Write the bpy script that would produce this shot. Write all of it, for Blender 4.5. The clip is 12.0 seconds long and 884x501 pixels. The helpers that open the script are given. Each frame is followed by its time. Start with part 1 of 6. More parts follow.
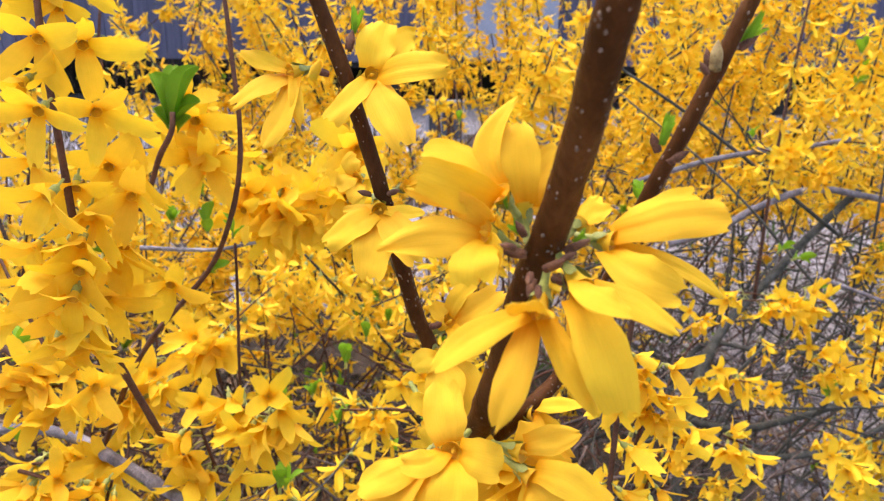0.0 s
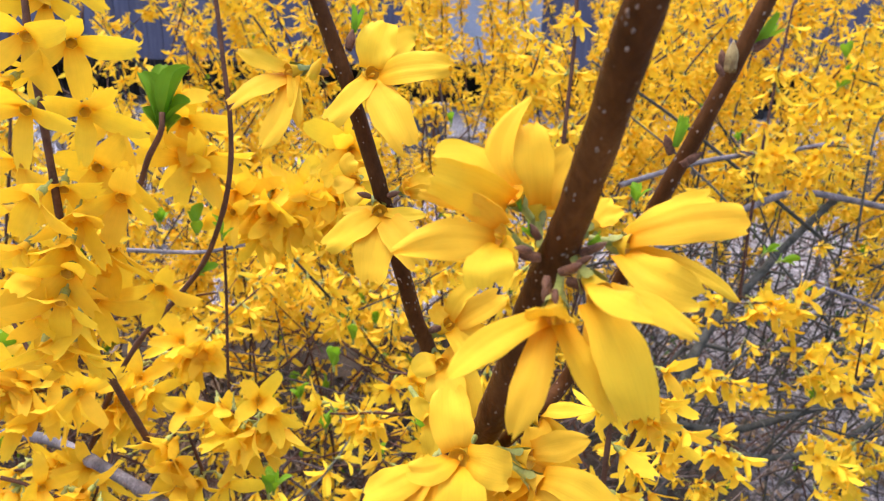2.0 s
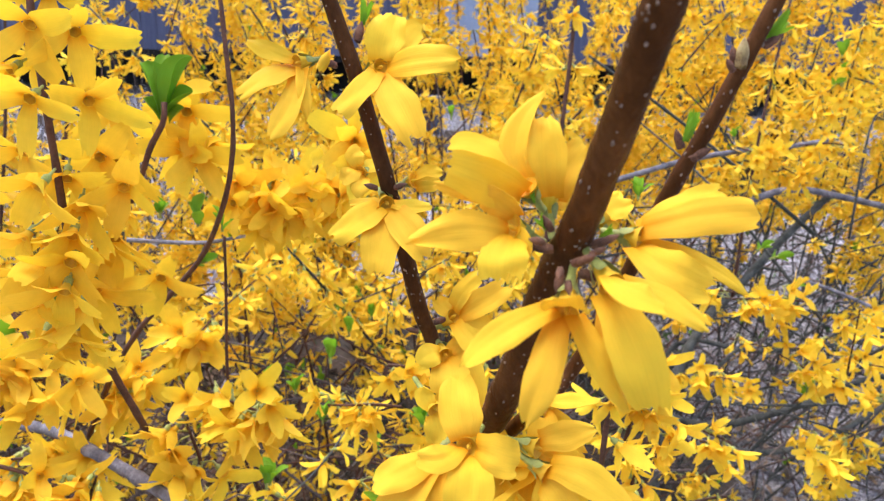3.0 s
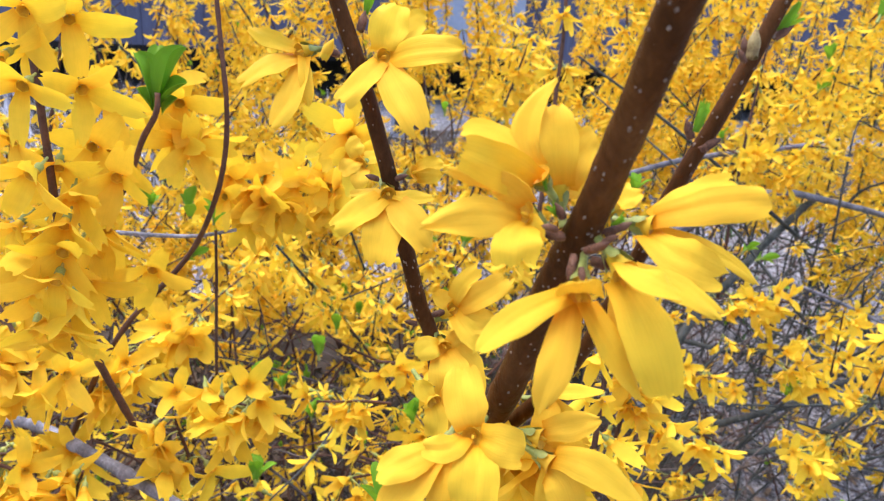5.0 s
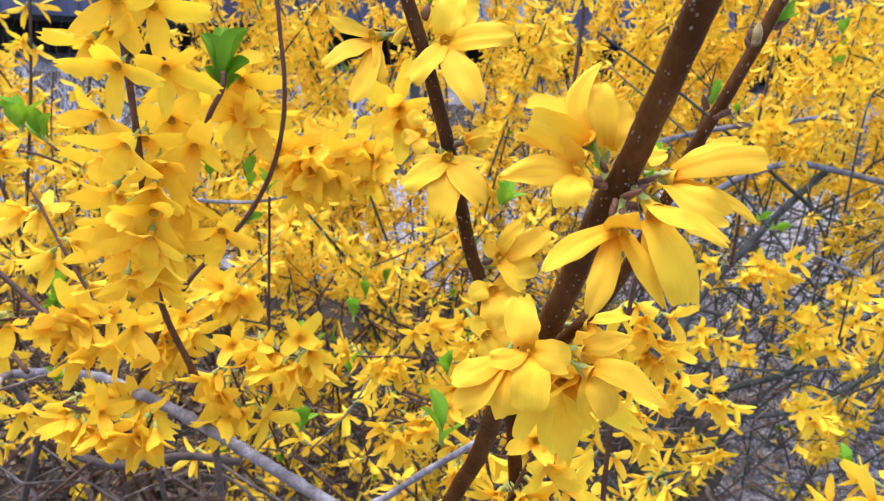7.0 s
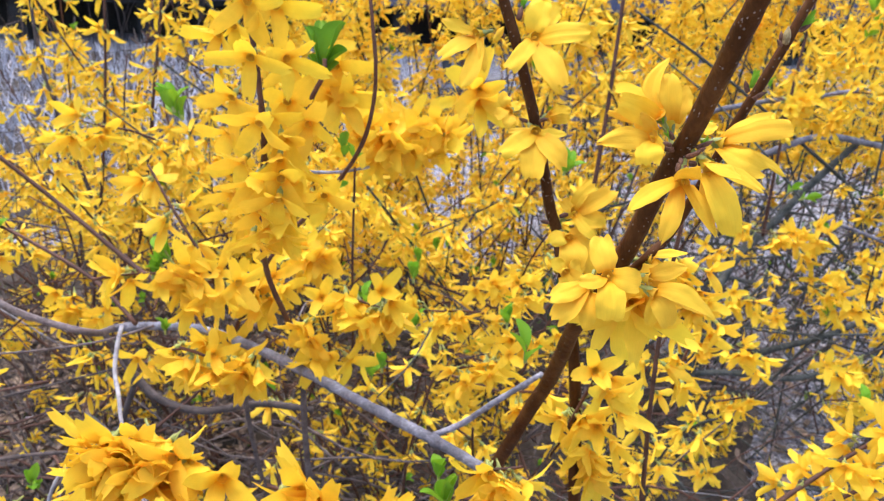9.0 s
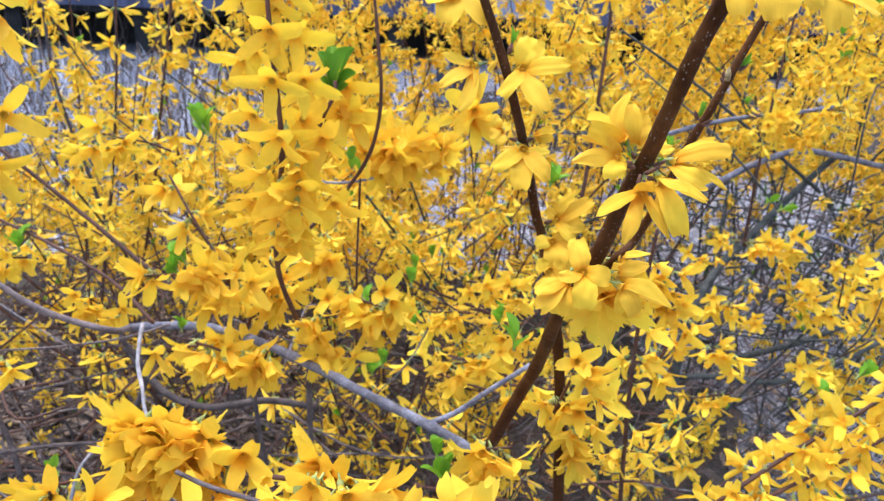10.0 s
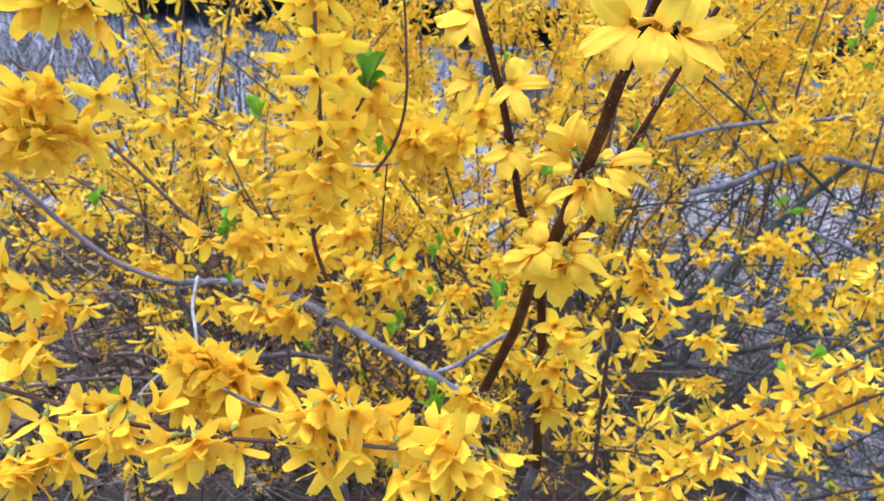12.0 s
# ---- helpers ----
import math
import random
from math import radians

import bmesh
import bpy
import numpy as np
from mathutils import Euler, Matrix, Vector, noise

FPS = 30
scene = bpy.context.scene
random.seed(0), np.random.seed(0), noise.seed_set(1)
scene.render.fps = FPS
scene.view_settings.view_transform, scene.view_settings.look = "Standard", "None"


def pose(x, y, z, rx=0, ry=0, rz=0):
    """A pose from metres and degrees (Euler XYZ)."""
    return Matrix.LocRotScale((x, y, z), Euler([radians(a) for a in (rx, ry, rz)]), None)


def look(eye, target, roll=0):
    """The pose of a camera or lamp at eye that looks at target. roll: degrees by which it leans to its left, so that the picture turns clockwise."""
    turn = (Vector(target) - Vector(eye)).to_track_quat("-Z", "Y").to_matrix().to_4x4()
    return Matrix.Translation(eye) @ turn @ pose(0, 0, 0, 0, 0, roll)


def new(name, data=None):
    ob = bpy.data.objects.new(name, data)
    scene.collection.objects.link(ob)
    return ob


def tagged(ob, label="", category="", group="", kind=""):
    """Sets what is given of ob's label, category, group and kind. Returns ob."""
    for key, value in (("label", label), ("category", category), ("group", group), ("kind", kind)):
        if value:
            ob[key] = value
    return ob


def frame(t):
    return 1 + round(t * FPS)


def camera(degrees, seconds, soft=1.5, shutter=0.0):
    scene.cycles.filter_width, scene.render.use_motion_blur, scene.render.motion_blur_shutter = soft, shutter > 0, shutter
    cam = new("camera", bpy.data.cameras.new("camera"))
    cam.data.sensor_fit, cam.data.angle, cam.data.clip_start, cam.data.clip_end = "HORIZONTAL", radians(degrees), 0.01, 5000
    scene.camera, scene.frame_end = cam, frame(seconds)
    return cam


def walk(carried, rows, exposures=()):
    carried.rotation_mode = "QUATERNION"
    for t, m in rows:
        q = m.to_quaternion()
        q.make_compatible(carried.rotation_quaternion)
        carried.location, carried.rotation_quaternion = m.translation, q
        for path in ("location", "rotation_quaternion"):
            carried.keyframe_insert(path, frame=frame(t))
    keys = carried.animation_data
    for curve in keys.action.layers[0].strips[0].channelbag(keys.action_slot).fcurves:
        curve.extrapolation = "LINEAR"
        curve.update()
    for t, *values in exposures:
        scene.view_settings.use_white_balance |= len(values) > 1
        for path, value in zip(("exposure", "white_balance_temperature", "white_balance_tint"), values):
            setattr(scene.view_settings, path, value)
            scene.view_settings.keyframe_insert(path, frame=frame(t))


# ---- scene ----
cam = camera(62.0, 12.0, 1.1)
PATH = [
    (0, (0.0166, 0.004, 1.073), (-0.0114, 1.896, 0.424), 0.9),
    (0.5, (0.022, 0.006, 1.073), (-0.004, 1.891, 0.405), 1.1),
    (1, (0.0255, 0.005, 1.071), (0.0045, 1.884, 0.387), 1.1),
    (1.5, (0.019, 0.01, 1.068), (0.01, 1.895, 0.401), 1.4),
    (2, (0.011, 0.007, 1.072), (0.029, 1.901, 0.43), 1.4),
    (2.5, (0.01, 0.006, 1.073), (0.043, 1.897, 0.422), 1.8),
    (3, (0.007, 0.005, 1.072), (0.044, 1.894, 0.414), 2.1),
    (5, (0.002, 0.005, 1.069), (0.081, 1.893, 0.414), 3.1),
    (5.5, (0.003, 0.0, 1.072), (0.076, 1.887, 0.413), 3.2),
    (6, (-0.001, -0.006, 1.072), (0.059, 1.878, 0.404), 3.2),
    (6.5, (-0.008, -0.016, 1.072), (0.046, 1.859, 0.377), 2.9),
    (8.3, (-0.032, -0.092, 1.09), (-0.037, 1.757, 0.327), 1.8),
    (8.5, (-0.037, -0.095, 1.09), (-0.056, 1.752, 0.322), 1.7),
    (9, (-0.043, -0.105, 1.09), (-0.066, 1.736, 0.308), 1.8),
    (9.5, (-0.041, -0.13, 1.098), (-0.043, 1.719, 0.335), 2.2),
    (10, (-0.046, -0.155, 1.106), (-0.051, 1.696, 0.35), 2.3),
    (10.5, (-0.051, -0.189, 1.117), (-0.049, 1.661, 0.356), 2.3),
    (11, (-0.052, -0.221, 1.125), (-0.052, 1.613, 0.327), 3.0),
    (11.5, (-0.05, -0.237, 1.127), (-0.051, 1.588, 0.309), 3.7),
    (12, (-0.016, -0.248, 1.139), (-0.13, 1.581, 0.339), 4.3),
]
walk(cam, [(t, look(eye, target, roll)) for t, eye, target, roll in PATH], [(0, 1.50, 7000, 17), (1.5, 1.50, 6850, 16), (2.5, 1.52, 6450, 13), (5.5, 1.55, 6100, 11), (9, 1.55, 6000, 11), (10.5, 1.50, 5550, 9), (12, 1.50, 5550, 9)])
cam.data.dof.use_dof = True
cam.data.dof.focus_distance = 0.24
cam.data.dof.aperture_fstop = 34.0


# ---- light ----
world = bpy.data.worlds.new("sky")
scene.world = world
world.use_nodes = True
wn = world.node_tree.nodes
sky = wn.new("ShaderNodeTexSky")
sky.sky_type, sky.sun_disc = "NISHITA", False
sky.sun_elevation, sky.sun_rotation = radians(75), radians(311)
sky.air_density, sky.dust_density, sky.ozone_density = 1.0, 4.0, 1.0
wn["Background"].inputs["Strength"].default_value = 0.15
world.node_tree.links.new(sky.outputs[0], wn["Background"].inputs["Color"])
sun_data = bpy.data.lights.new("sun", "SUN")
sun_data.energy, sun_data.angle, sun_data.color = 0.85, radians(60), (1.0, 0.95, 0.88)
sun = new("sun", sun_data)
sun.matrix_world = look((-1.6, 1.4, 8.2), (0, 0, 0))


# ---- materials ----
def material(name, build):
    m = bpy.data.materials.new(name)
    m.use_nodes = True
    build(m.node_tree.nodes, m.node_tree.links, m.node_tree.nodes["Principled BSDF"], m.node_tree.nodes["Material Output"])
    return m


def node(nodes, kind, **values):
    n = nodes.new(kind)
    for k, v in values.items():
        n.inputs[k.replace("_", " ")].default_value = v
    return n


def ramp(nodes, *stops):
    r = nodes.new("ShaderNodeValToRGB")
    while len(r.color_ramp.elements) < len(stops):
        r.color_ramp.elements.new(0.5)
    for e, (at, c) in zip(r.color_ramp.elements, stops):
        e.position, e.color = at, (*c, 1)
    return r


def speckled(name, stops, scale, rough=0.8, bump=0.3, fine=8.0, stretch=(1, 1, 1), spread=0.25, gloss=0.3):
    """A surface with colour at two scales, a fine relief and a little change from piece to piece."""
    def build(n, l, p, out):
        co = n.new("ShaderNodeTexCoord")
        mp = n.new("ShaderNodeMapping")
        mp.inputs["Scale"].default_value = stretch
        l.new(co.outputs["Object"], mp.inputs["Vector"])
        a = node(n, "ShaderNodeTexNoise", Scale=scale, Detail=6.0, Roughness=0.6)
        b = node(n, "ShaderNodeTexNoise", Scale=scale * fine, Detail=4.0, Roughness=0.65)
        l.new(mp.outputs[0], a.inputs["Vector"])
        l.new(mp.outputs[0], b.inputs["Vector"])
        add = node(n, "ShaderNodeMath")
        add.operation = "MULTIPLY_ADD"
        l.new(b.outputs["Fac"], add.inputs[0])
        add.inputs[1].default_value = 0.5
        l.new(a.outputs["Fac"], add.inputs[2])
        sub = n.new("ShaderNodeMath")
        sub.operation = "SUBTRACT"
        l.new(add.outputs[0], sub.inputs[0])
        sub.inputs[1].default_value = 0.25
        r = ramp(n, *stops)
        l.new(sub.outputs[0], r.inputs["Fac"])
        geo, info = n.new("ShaderNodeNewGeometry"), n.new("ShaderNodeObjectInfo")
        both = n.new("ShaderNodeMath")
        l.new(geo.outputs["Random Per Island"], both.inputs[0])
        l.new(info.outputs["Random"], both.inputs[1])
        wrap = n.new("ShaderNodeMath")
        wrap.operation = "FRACT"
        l.new(both.outputs[0], wrap.inputs[0])
        val = n.new("ShaderNodeMapRange")
        l.new(wrap.outputs[0], val.inputs["Value"])
        val.inputs["To Min"].default_value, val.inputs["To Max"].default_value = 1 - spread, 1 + spread
        hsv = n.new("ShaderNodeHueSaturation")
        l.new(val.outputs[0], hsv.inputs["Value"])
        l.new(r.outputs[0], hsv.inputs["Color"])
        l.new(hsv.outputs[0], p.inputs["Base Color"])
        p.inputs["Roughness"].default_value = rough
        p.inputs["Specular IOR Level"].default_value = gloss
        bp = node(n, "ShaderNodeBump", Strength=bump, Distance=0.002)
        l.new(b.outputs["Fac"], bp.inputs["Height"])
        l.new(bp.outputs[0], p.inputs["Normal"])
    return material(name, build)


def thin_tissue(name, deep, clear, through_light, share, veins, rough=0.45):
    """Petals and leaves: colour along the blade (UV y), streaks along it, light coming through."""
    def build(n, l, p, out):
        uv = n.new("ShaderNodeUVMap")
        sep = n.new("ShaderNodeSeparateXYZ")
        l.new(uv.outputs[0], sep.inputs[0])
        r = ramp(n, (0.0, deep), (0.16, tuple(0.35 * a + 0.65 * b for a, b in zip(deep, clear))), (0.34, clear))
        l.new(sep.outputs["Y"], r.inputs["Fac"])
        mp = n.new("ShaderNodeMapping")
        mp.inputs["Scale"].default_value = (veins, 1.6, 1)
        l.new(uv.outputs[0], mp.inputs["Vector"])
        streak = node(n, "ShaderNodeTexNoise", Scale=1.0, Detail=3.0, Roughness=0.55)
        l.new(mp.outputs[0], streak.inputs["Vector"])
        co = n.new("ShaderNodeTexCoord")
        spots = node(n, "ShaderNodeTexNoise", Scale=160.0, Detail=3.0)
        l.new(co.outputs["Object"], spots.inputs["Vector"])
        geo, info = n.new("ShaderNodeNewGeometry"), n.new("ShaderNodeObjectInfo")
        both = n.new("ShaderNodeMath")
        l.new(geo.outputs["Random Per Island"], both.inputs[0])
        l.new(info.outputs["Random"], both.inputs[1])
        wrap = n.new("ShaderNodeMath")
        wrap.operation = "FRACT"
        l.new(both.outputs[0], wrap.inputs[0])
        hue = n.new("ShaderNodeMapRange")
        l.new(wrap.outputs[0], hue.inputs["Value"])
        hue.inputs["To Min"].default_value, hue.inputs["To Max"].default_value = 0.490, 0.506
        val = n.new("ShaderNodeMath")
        val.operation = "MULTIPLY_ADD"
        l.new(streak.outputs["Fac"], val.inputs[0])
        val.inputs[1].default_value, val.inputs[2].default_value = 0.18, 0.92
        val2 = n.new("ShaderNodeMath")
        val2.operation = "MULTIPLY_ADD"
        l.new(spots.outputs["Fac"], val2.inputs[0])
        val2.inputs[1].default_value = 0.22
        l.new(val.outputs[0], val2.inputs[2])
        sc = n.new("ShaderNodeMath")
        sc.operation = "SUBTRACT"
        l.new(val2.outputs[0], sc.inputs[0])
        sc.inputs[1].default_value = 0.11
        hsv = n.new("ShaderNodeHueSaturation")
        l.new(hue.outputs[0], hsv.inputs["Hue"])
        l.new(sc.outputs[0], hsv.inputs["Value"])
        l.new(r.outputs[0], hsv.inputs["Color"])
        l.new(hsv.outputs[0], p.inputs["Base Color"])
        p.inputs["Roughness"].default_value = rough
        p.inputs["Specular IOR Level"].default_value = 0.14
        bp = node(n, "ShaderNodeBump", Strength=0.22, Distance=0.0007)
        l.new(streak.outputs["Fac"], bp.inputs["Height"])
        l.new(bp.outputs[0], p.inputs["Normal"])
        tr = n.new("ShaderNodeBsdfTranslucent")
        tint = n.new("ShaderNodeMix")
        tint.data_type, tint.blend_type = "RGBA", "MULTIPLY"
        tint.inputs["Factor"].default_value = 1.0
        l.new(hsv.outputs[0], tint.inputs["A"])
        tint.inputs["B"].default_value = (*through_light, 1)
        l.new(tint.outputs["Result"], tr.inputs["Color"])
        mix = n.new("ShaderNodeMixShader")
        mix.inputs["Fac"].default_value = share
        l.new(p.outputs[0], mix.inputs[1])
        l.new(tr.outputs[0], mix.inputs[2])
        l.new(mix.outputs[0], out.inputs["Surface"])
    return material(name, build)


PETAL = thin_tissue("petal_yellow", (0.86, 0.46, 0.010), (0.90, 0.642, 0.046), (1.0, 0.95, 0.7), 0.40, 26.0, 0.6)
THROAT = speckled("throat_orange", ((0.3, (0.62, 0.30, 0.01)), (0.7, (0.84, 0.48, 0.015))), 300, 0.55, 0.1)
CALYX = speckled("calyx_green", ((0.3, (0.20, 0.23, 0.045)), (0.7, (0.36, 0.38, 0.11))), 150, 0.5, 0.05)
LEAF = thin_tissue("leaf_green", (0.13, 0.30, 0.022), (0.21, 0.42, 0.03), (1.0, 0.95, 0.4), 0.4, 14.0, 0.4)
BARK = speckled("bark_brown", ((0.28, (0.036, 0.0135, 0.0035)), (0.5, (0.068, 0.026, 0.0075)), (0.75, (0.118, 0.050, 0.017))), 60, 0.5, 0.25, 9, (1, 1, 0.5), 0.12, 0.06)
TWIG = speckled("bark_russet", ((0.28, (0.042, 0.016, 0.009)), (0.72, (0.115, 0.052, 0.032))), 80, 0.65, 0.3, 8)
GREY = speckled("bark_grey", ((0.30, (0.10, 0.095, 0.105)), (0.5, (0.19, 0.18, 0.205)), (0.70, (0.35, 0.34, 0.38))), 70, 0.85, 0.6, 7)
OLD = speckled("bark_old", ((0.30, (0.042, 0.030, 0.026)), (0.72, (0.16, 0.124, 0.110))), 60, 0.9, 0.7, 7)
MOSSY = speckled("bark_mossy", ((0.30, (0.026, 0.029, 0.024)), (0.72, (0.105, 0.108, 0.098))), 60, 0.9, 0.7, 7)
DEAD = speckled("bark_bleached", ((0.30, (0.16, 0.145, 0.15)), (0.70, (0.40, 0.375, 0.38))), 90, 0.85, 0.4, 7)
ARM = speckled("bark_grey_brown", ((0.30, (0.070, 0.050, 0.046)), (0.70, (0.22, 0.175, 0.168))), 70, 0.85, 0.6, 7)
CORK = speckled("lenticel_cork", ((0.3, (0.12, 0.080, 0.055)), (0.7, (0.25, 0.185, 0.14))), 400, 0.9, 0.2)
SCALE = speckled("bud_scale", ((0.3, (0.07, 0.026, 0.016)), (0.7, (0.21, 0.10, 0.055))), 350, 0.6, 0.3)


# ---- building helpers ----
def mesh_of(name, verts, faces, mats, slots=None, uvs=None, smooth=True):
    me = bpy.data.meshes.new(name)
    me.from_pydata([tuple(v) for v in verts], [], faces)
    for m in mats:
        me.materials.append(m)
    if slots is not None:
        me.polygons.foreach_set("material_index", slots)
    if uvs is not None:
        layer = me.uv_layers.new(name="UVMap")
        corner = np.empty(len(me.loops), dtype=np.int32)
        me.loops.foreach_get("vertex_index", corner)
        layer.data.foreach_set("uv", np.asarray(uvs, dtype=np.float32)[corner].ravel())
    if smooth:
        me.polygons.foreach_set("use_smooth", [True] * len(me.polygons))
    me.update()
    return me


class Pile:
    """Gathers vertices, faces, material slots and UVs for one mesh."""
    def __init__(self):
        self.v, self.f, self.s, self.u = [], [], [], []

    def add(self, verts, faces, slot=0, uvs=None):
        k = len(self.v)
        self.v += [tuple(p) for p in verts]
        self.f += [tuple(i + k for i in f) for f in faces]
        self.s += [slot] * len(faces)
        self.u += list(uvs) if uvs is not None else [(0.5, 0.5)] * len(verts)

    def mesh(self, name, mats, smooth=True):
        return mesh_of(name, self.v, self.f, mats, self.s, self.u, smooth)


def thing(name, base, label, category, group="", kind=""):
    ob = new(name)
    ob.location, ob.empty_display_size = base, 0.05
    return tagged(ob, label, category, group, kind)


def part(name, me, parent, label="", m=None, kind=""):
    ob = new(name, me)
    ob.parent = parent
    if parent is not None and parent.type == "EMPTY":
        ob.matrix_parent_inverse = Matrix.Translation(-parent.location)
    if m is not None:
        ob.matrix_basis = m
    return tagged(ob, label, kind=kind)


def smooth_line(pts, per=6):
    """Points along a Catmull-Rom line through pts."""
    p = [Vector(q) for q in pts]
    p = [p[0] * 2 - p[1]] + p + [p[-1] * 2 - p[-2]]
    out = []
    for i in range(1, len(p) - 2):
        a, b, c, d = p[i - 1:i + 3]
        for k in range(per):
            t = k / per
            out.append(0.5 * (2 * b + (c - a) * t + (2 * a - 5 * b + 4 * c - d) * t * t + (3 * b - a - 3 * c + d) * t ** 3))
    return out + [p[-2]]


def tube(line, radius, sides=8, rough=0.06, seed=0.0):
    """A rounded, slightly knotty rod along line; radius is a function of 0..1."""
    n = len(line)
    verts, faces = [], []
    side = None
    for i, p in enumerate(line):
        d = (line[min(i + 1, n - 1)] - line[max(i - 1, 0)]).normalized()
        if side is None:
            side = d.orthogonal().normalized()
        side = (side - d * side.dot(d)).normalized()
        up = d.cross(side)
        r = radius(i / (n - 1))
        for k in range(sides):
            a = 2 * math.pi * k / sides
            w = side * math.cos(a) + up * math.sin(a)
            verts.append(p + w * r * (1 + rough * (noise.noise(p * 90 + w * 1.5 + Vector((seed, 0, 0))) + 0.8 * noise.noise(p * 260 + w * 2.5))))
    for i in range(n - 1):
        for k in range(sides):
            j = (k + 1) % sides
            faces.append((i * sides + k, i * sides + j, (i + 1) * sides + j, (i + 1) * sides + k))
    faces.append(tuple(reversed(range(sides))))
    faces.append(tuple(range((n - 1) * sides, n * sides)))
    return verts, faces


def blob(centre, axis, length, width, rows=5, sides=6, point=1.0):
    """A small pointed egg: buds and lenticels."""
    axis = Vector(axis).normalized()
    s = axis.orthogonal().normalized()
    u = axis.cross(s)
    verts = [Vector(centre) - axis * length * 0.5]
    for i in range(1, rows):
        t = i / rows
        r = width * 0.5 * math.sin(math.pi * t ** point)
        for k in range(sides):
            a = 2 * math.pi * k / sides
            verts.append(Vector(centre) + axis * length * (t - 0.5) + (s * math.cos(a) + u * math.sin(a)) * r)
    verts.append(Vector(centre) + axis * length * 0.5)
    faces = [(0, 1 + (k + 1) % sides, 1 + k) for k in range(sides)]
    for i in range(rows - 2):
        o = 1 + i * sides
        faces += [(o + k, o + (k + 1) % sides, o + sides + (k + 1) % sides, o + sides + k) for k in range(sides)]
    o, last = 1 + (rows - 2) * sides, len(verts) - 1
    faces += [(o + k, o + (k + 1) % sides, last) for k in range(sides)]
    return verts, faces


def blade_width(s):
    """Outline of a forsythia petal: a strap, narrow at the throat, broadest past the middle, blunt at the tip."""
    if s < 0.5:
        q = s / 0.5
        return 0.52 + 0.44 * (q * q * (3 - 2 * q))
    q = (s - 0.5) / 0.5
    return 0.96 + 0.04 * math.sin(math.pi * q) - 0.40 * q ** 2.2 - (0.16 * ((q - 0.85) / 0.15) ** 2 if q > 0.85 else 0.0)


def star_width(s):
    """Outline of the petals on the small blossoms: parallel straps with a blunt, often ragged tip."""
    if s < 0.4:
        q = s / 0.4
        return 0.62 + 0.38 * (q * q * (3 - 2 * q))
    q = (s - 0.4) / 0.6
    return 1.0 - 0.34 * q ** 1.4 - 0.16 * q ** 8


def edge_skin(verts, faces, uvs, rim, n0):
    """Closes the cut edge between the two sides of a thin blade with a crisp strip of its own."""
    k = len(verts)
    for i in rim:
        verts += [verts[i], verts[i + n0]]
        uvs += [uvs[i], uvs[i]]
    n = len(rim)
    for i in range(n):
        j = (i + 1) % n
        faces.append((k + 2 * j, k + 2 * i, k + 2 * i + 1, k + 2 * j + 1))


def blade(base, along, face, length, width, bend=0.3, cup=0.25, twist=0.0, rows=7, cols=4, rng=None, notch=0.06, outline=blade_width, thick=0.0):
    """A petal or leaf: starts at base, heads along, its inner side towards face; bend (radians) turns it away from face."""
    along = Vector(along).normalized()
    face = Vector(face)
    face = (face - along * face.dot(along)).normalized()
    rng = rng or random
    wave, ph = rng.uniform(0.4, 1.0), rng.uniform(0, 6.28)
    verts, uvs, faces = [], [], []
    p = Vector(base)
    side0 = along.cross(face)
    for i in range(rows):
        s = i / (rows - 1)
        a = bend * (s - 0.25)
        d = along * math.cos(a) - face * math.sin(a)
        nrm = along * math.sin(a) + face * math.cos(a)
        if i:
            p = p + d * (length / (rows - 1))
        tw = twist * s
        side = side0 * math.cos(tw) + nrm * math.sin(tw)
        nn = nrm * math.cos(tw) - side0 * math.sin(tw)
        w = width * 0.5 * outline(s)
        for k in range(cols):
            u = 2 * k / (cols - 1) - 1
            lift = cup * w * (u * u) + 0.22 * w * wave * (u * math.sin(5 * s + ph) + 0.5 * u * u * math.sin(9 * s + 2 * ph)) * (0.3 + s)
            back = notch * length * (1 - abs(u)) if i == rows - 1 else (0.5 * notch * length * (u * u) if i == rows - 2 else 0)
            if outline is star_width and i == rows - 1:
                back += length * rng.uniform(-0.09, 0.10)
            verts.append(p + side * w * u + nn * lift - d * back)
            uvs.append(((u + 1) * 0.5, s))
    for i in range(rows - 1):
        for k in range(cols - 1):
            o = i * cols + k
            faces.append((o, o + 1, o + cols + 1, o + cols))
    if thick:
        n0 = len(verts)
        verts += [v - face * thick for v in verts]
        uvs += list(uvs)
        faces += [tuple(reversed([i + n0 for i in f])) for f in faces]
        rim = [k for k in range(cols)] + [i * cols + cols - 1 for i in range(1, rows)] + [(rows - 1) * cols + k for k in range(cols - 2, -1, -1)] + [i * cols for i in range(rows - 2, 0, -1)]
        edge_skin(verts, faces, uvs, rim, n0)
    return verts, faces, uvs


def ring_tube(stops, sides=6):
    """A turned shape along z: stops are (z, r)."""
    verts, faces = [], []
    for z, r in stops:
        verts += [Vector((r * math.cos(2 * math.pi * k / sides), r * math.sin(2 * math.pi * k / sides), z)) for k in range(sides)]
    for i in range(len(stops) - 1):
        for k in range(sides):
            j = (k + 1) % sides
            faces.append((i * sides + k, i * sides + j, (i + 1) * sides + j, (i + 1) * sides + k))
    return verts, faces


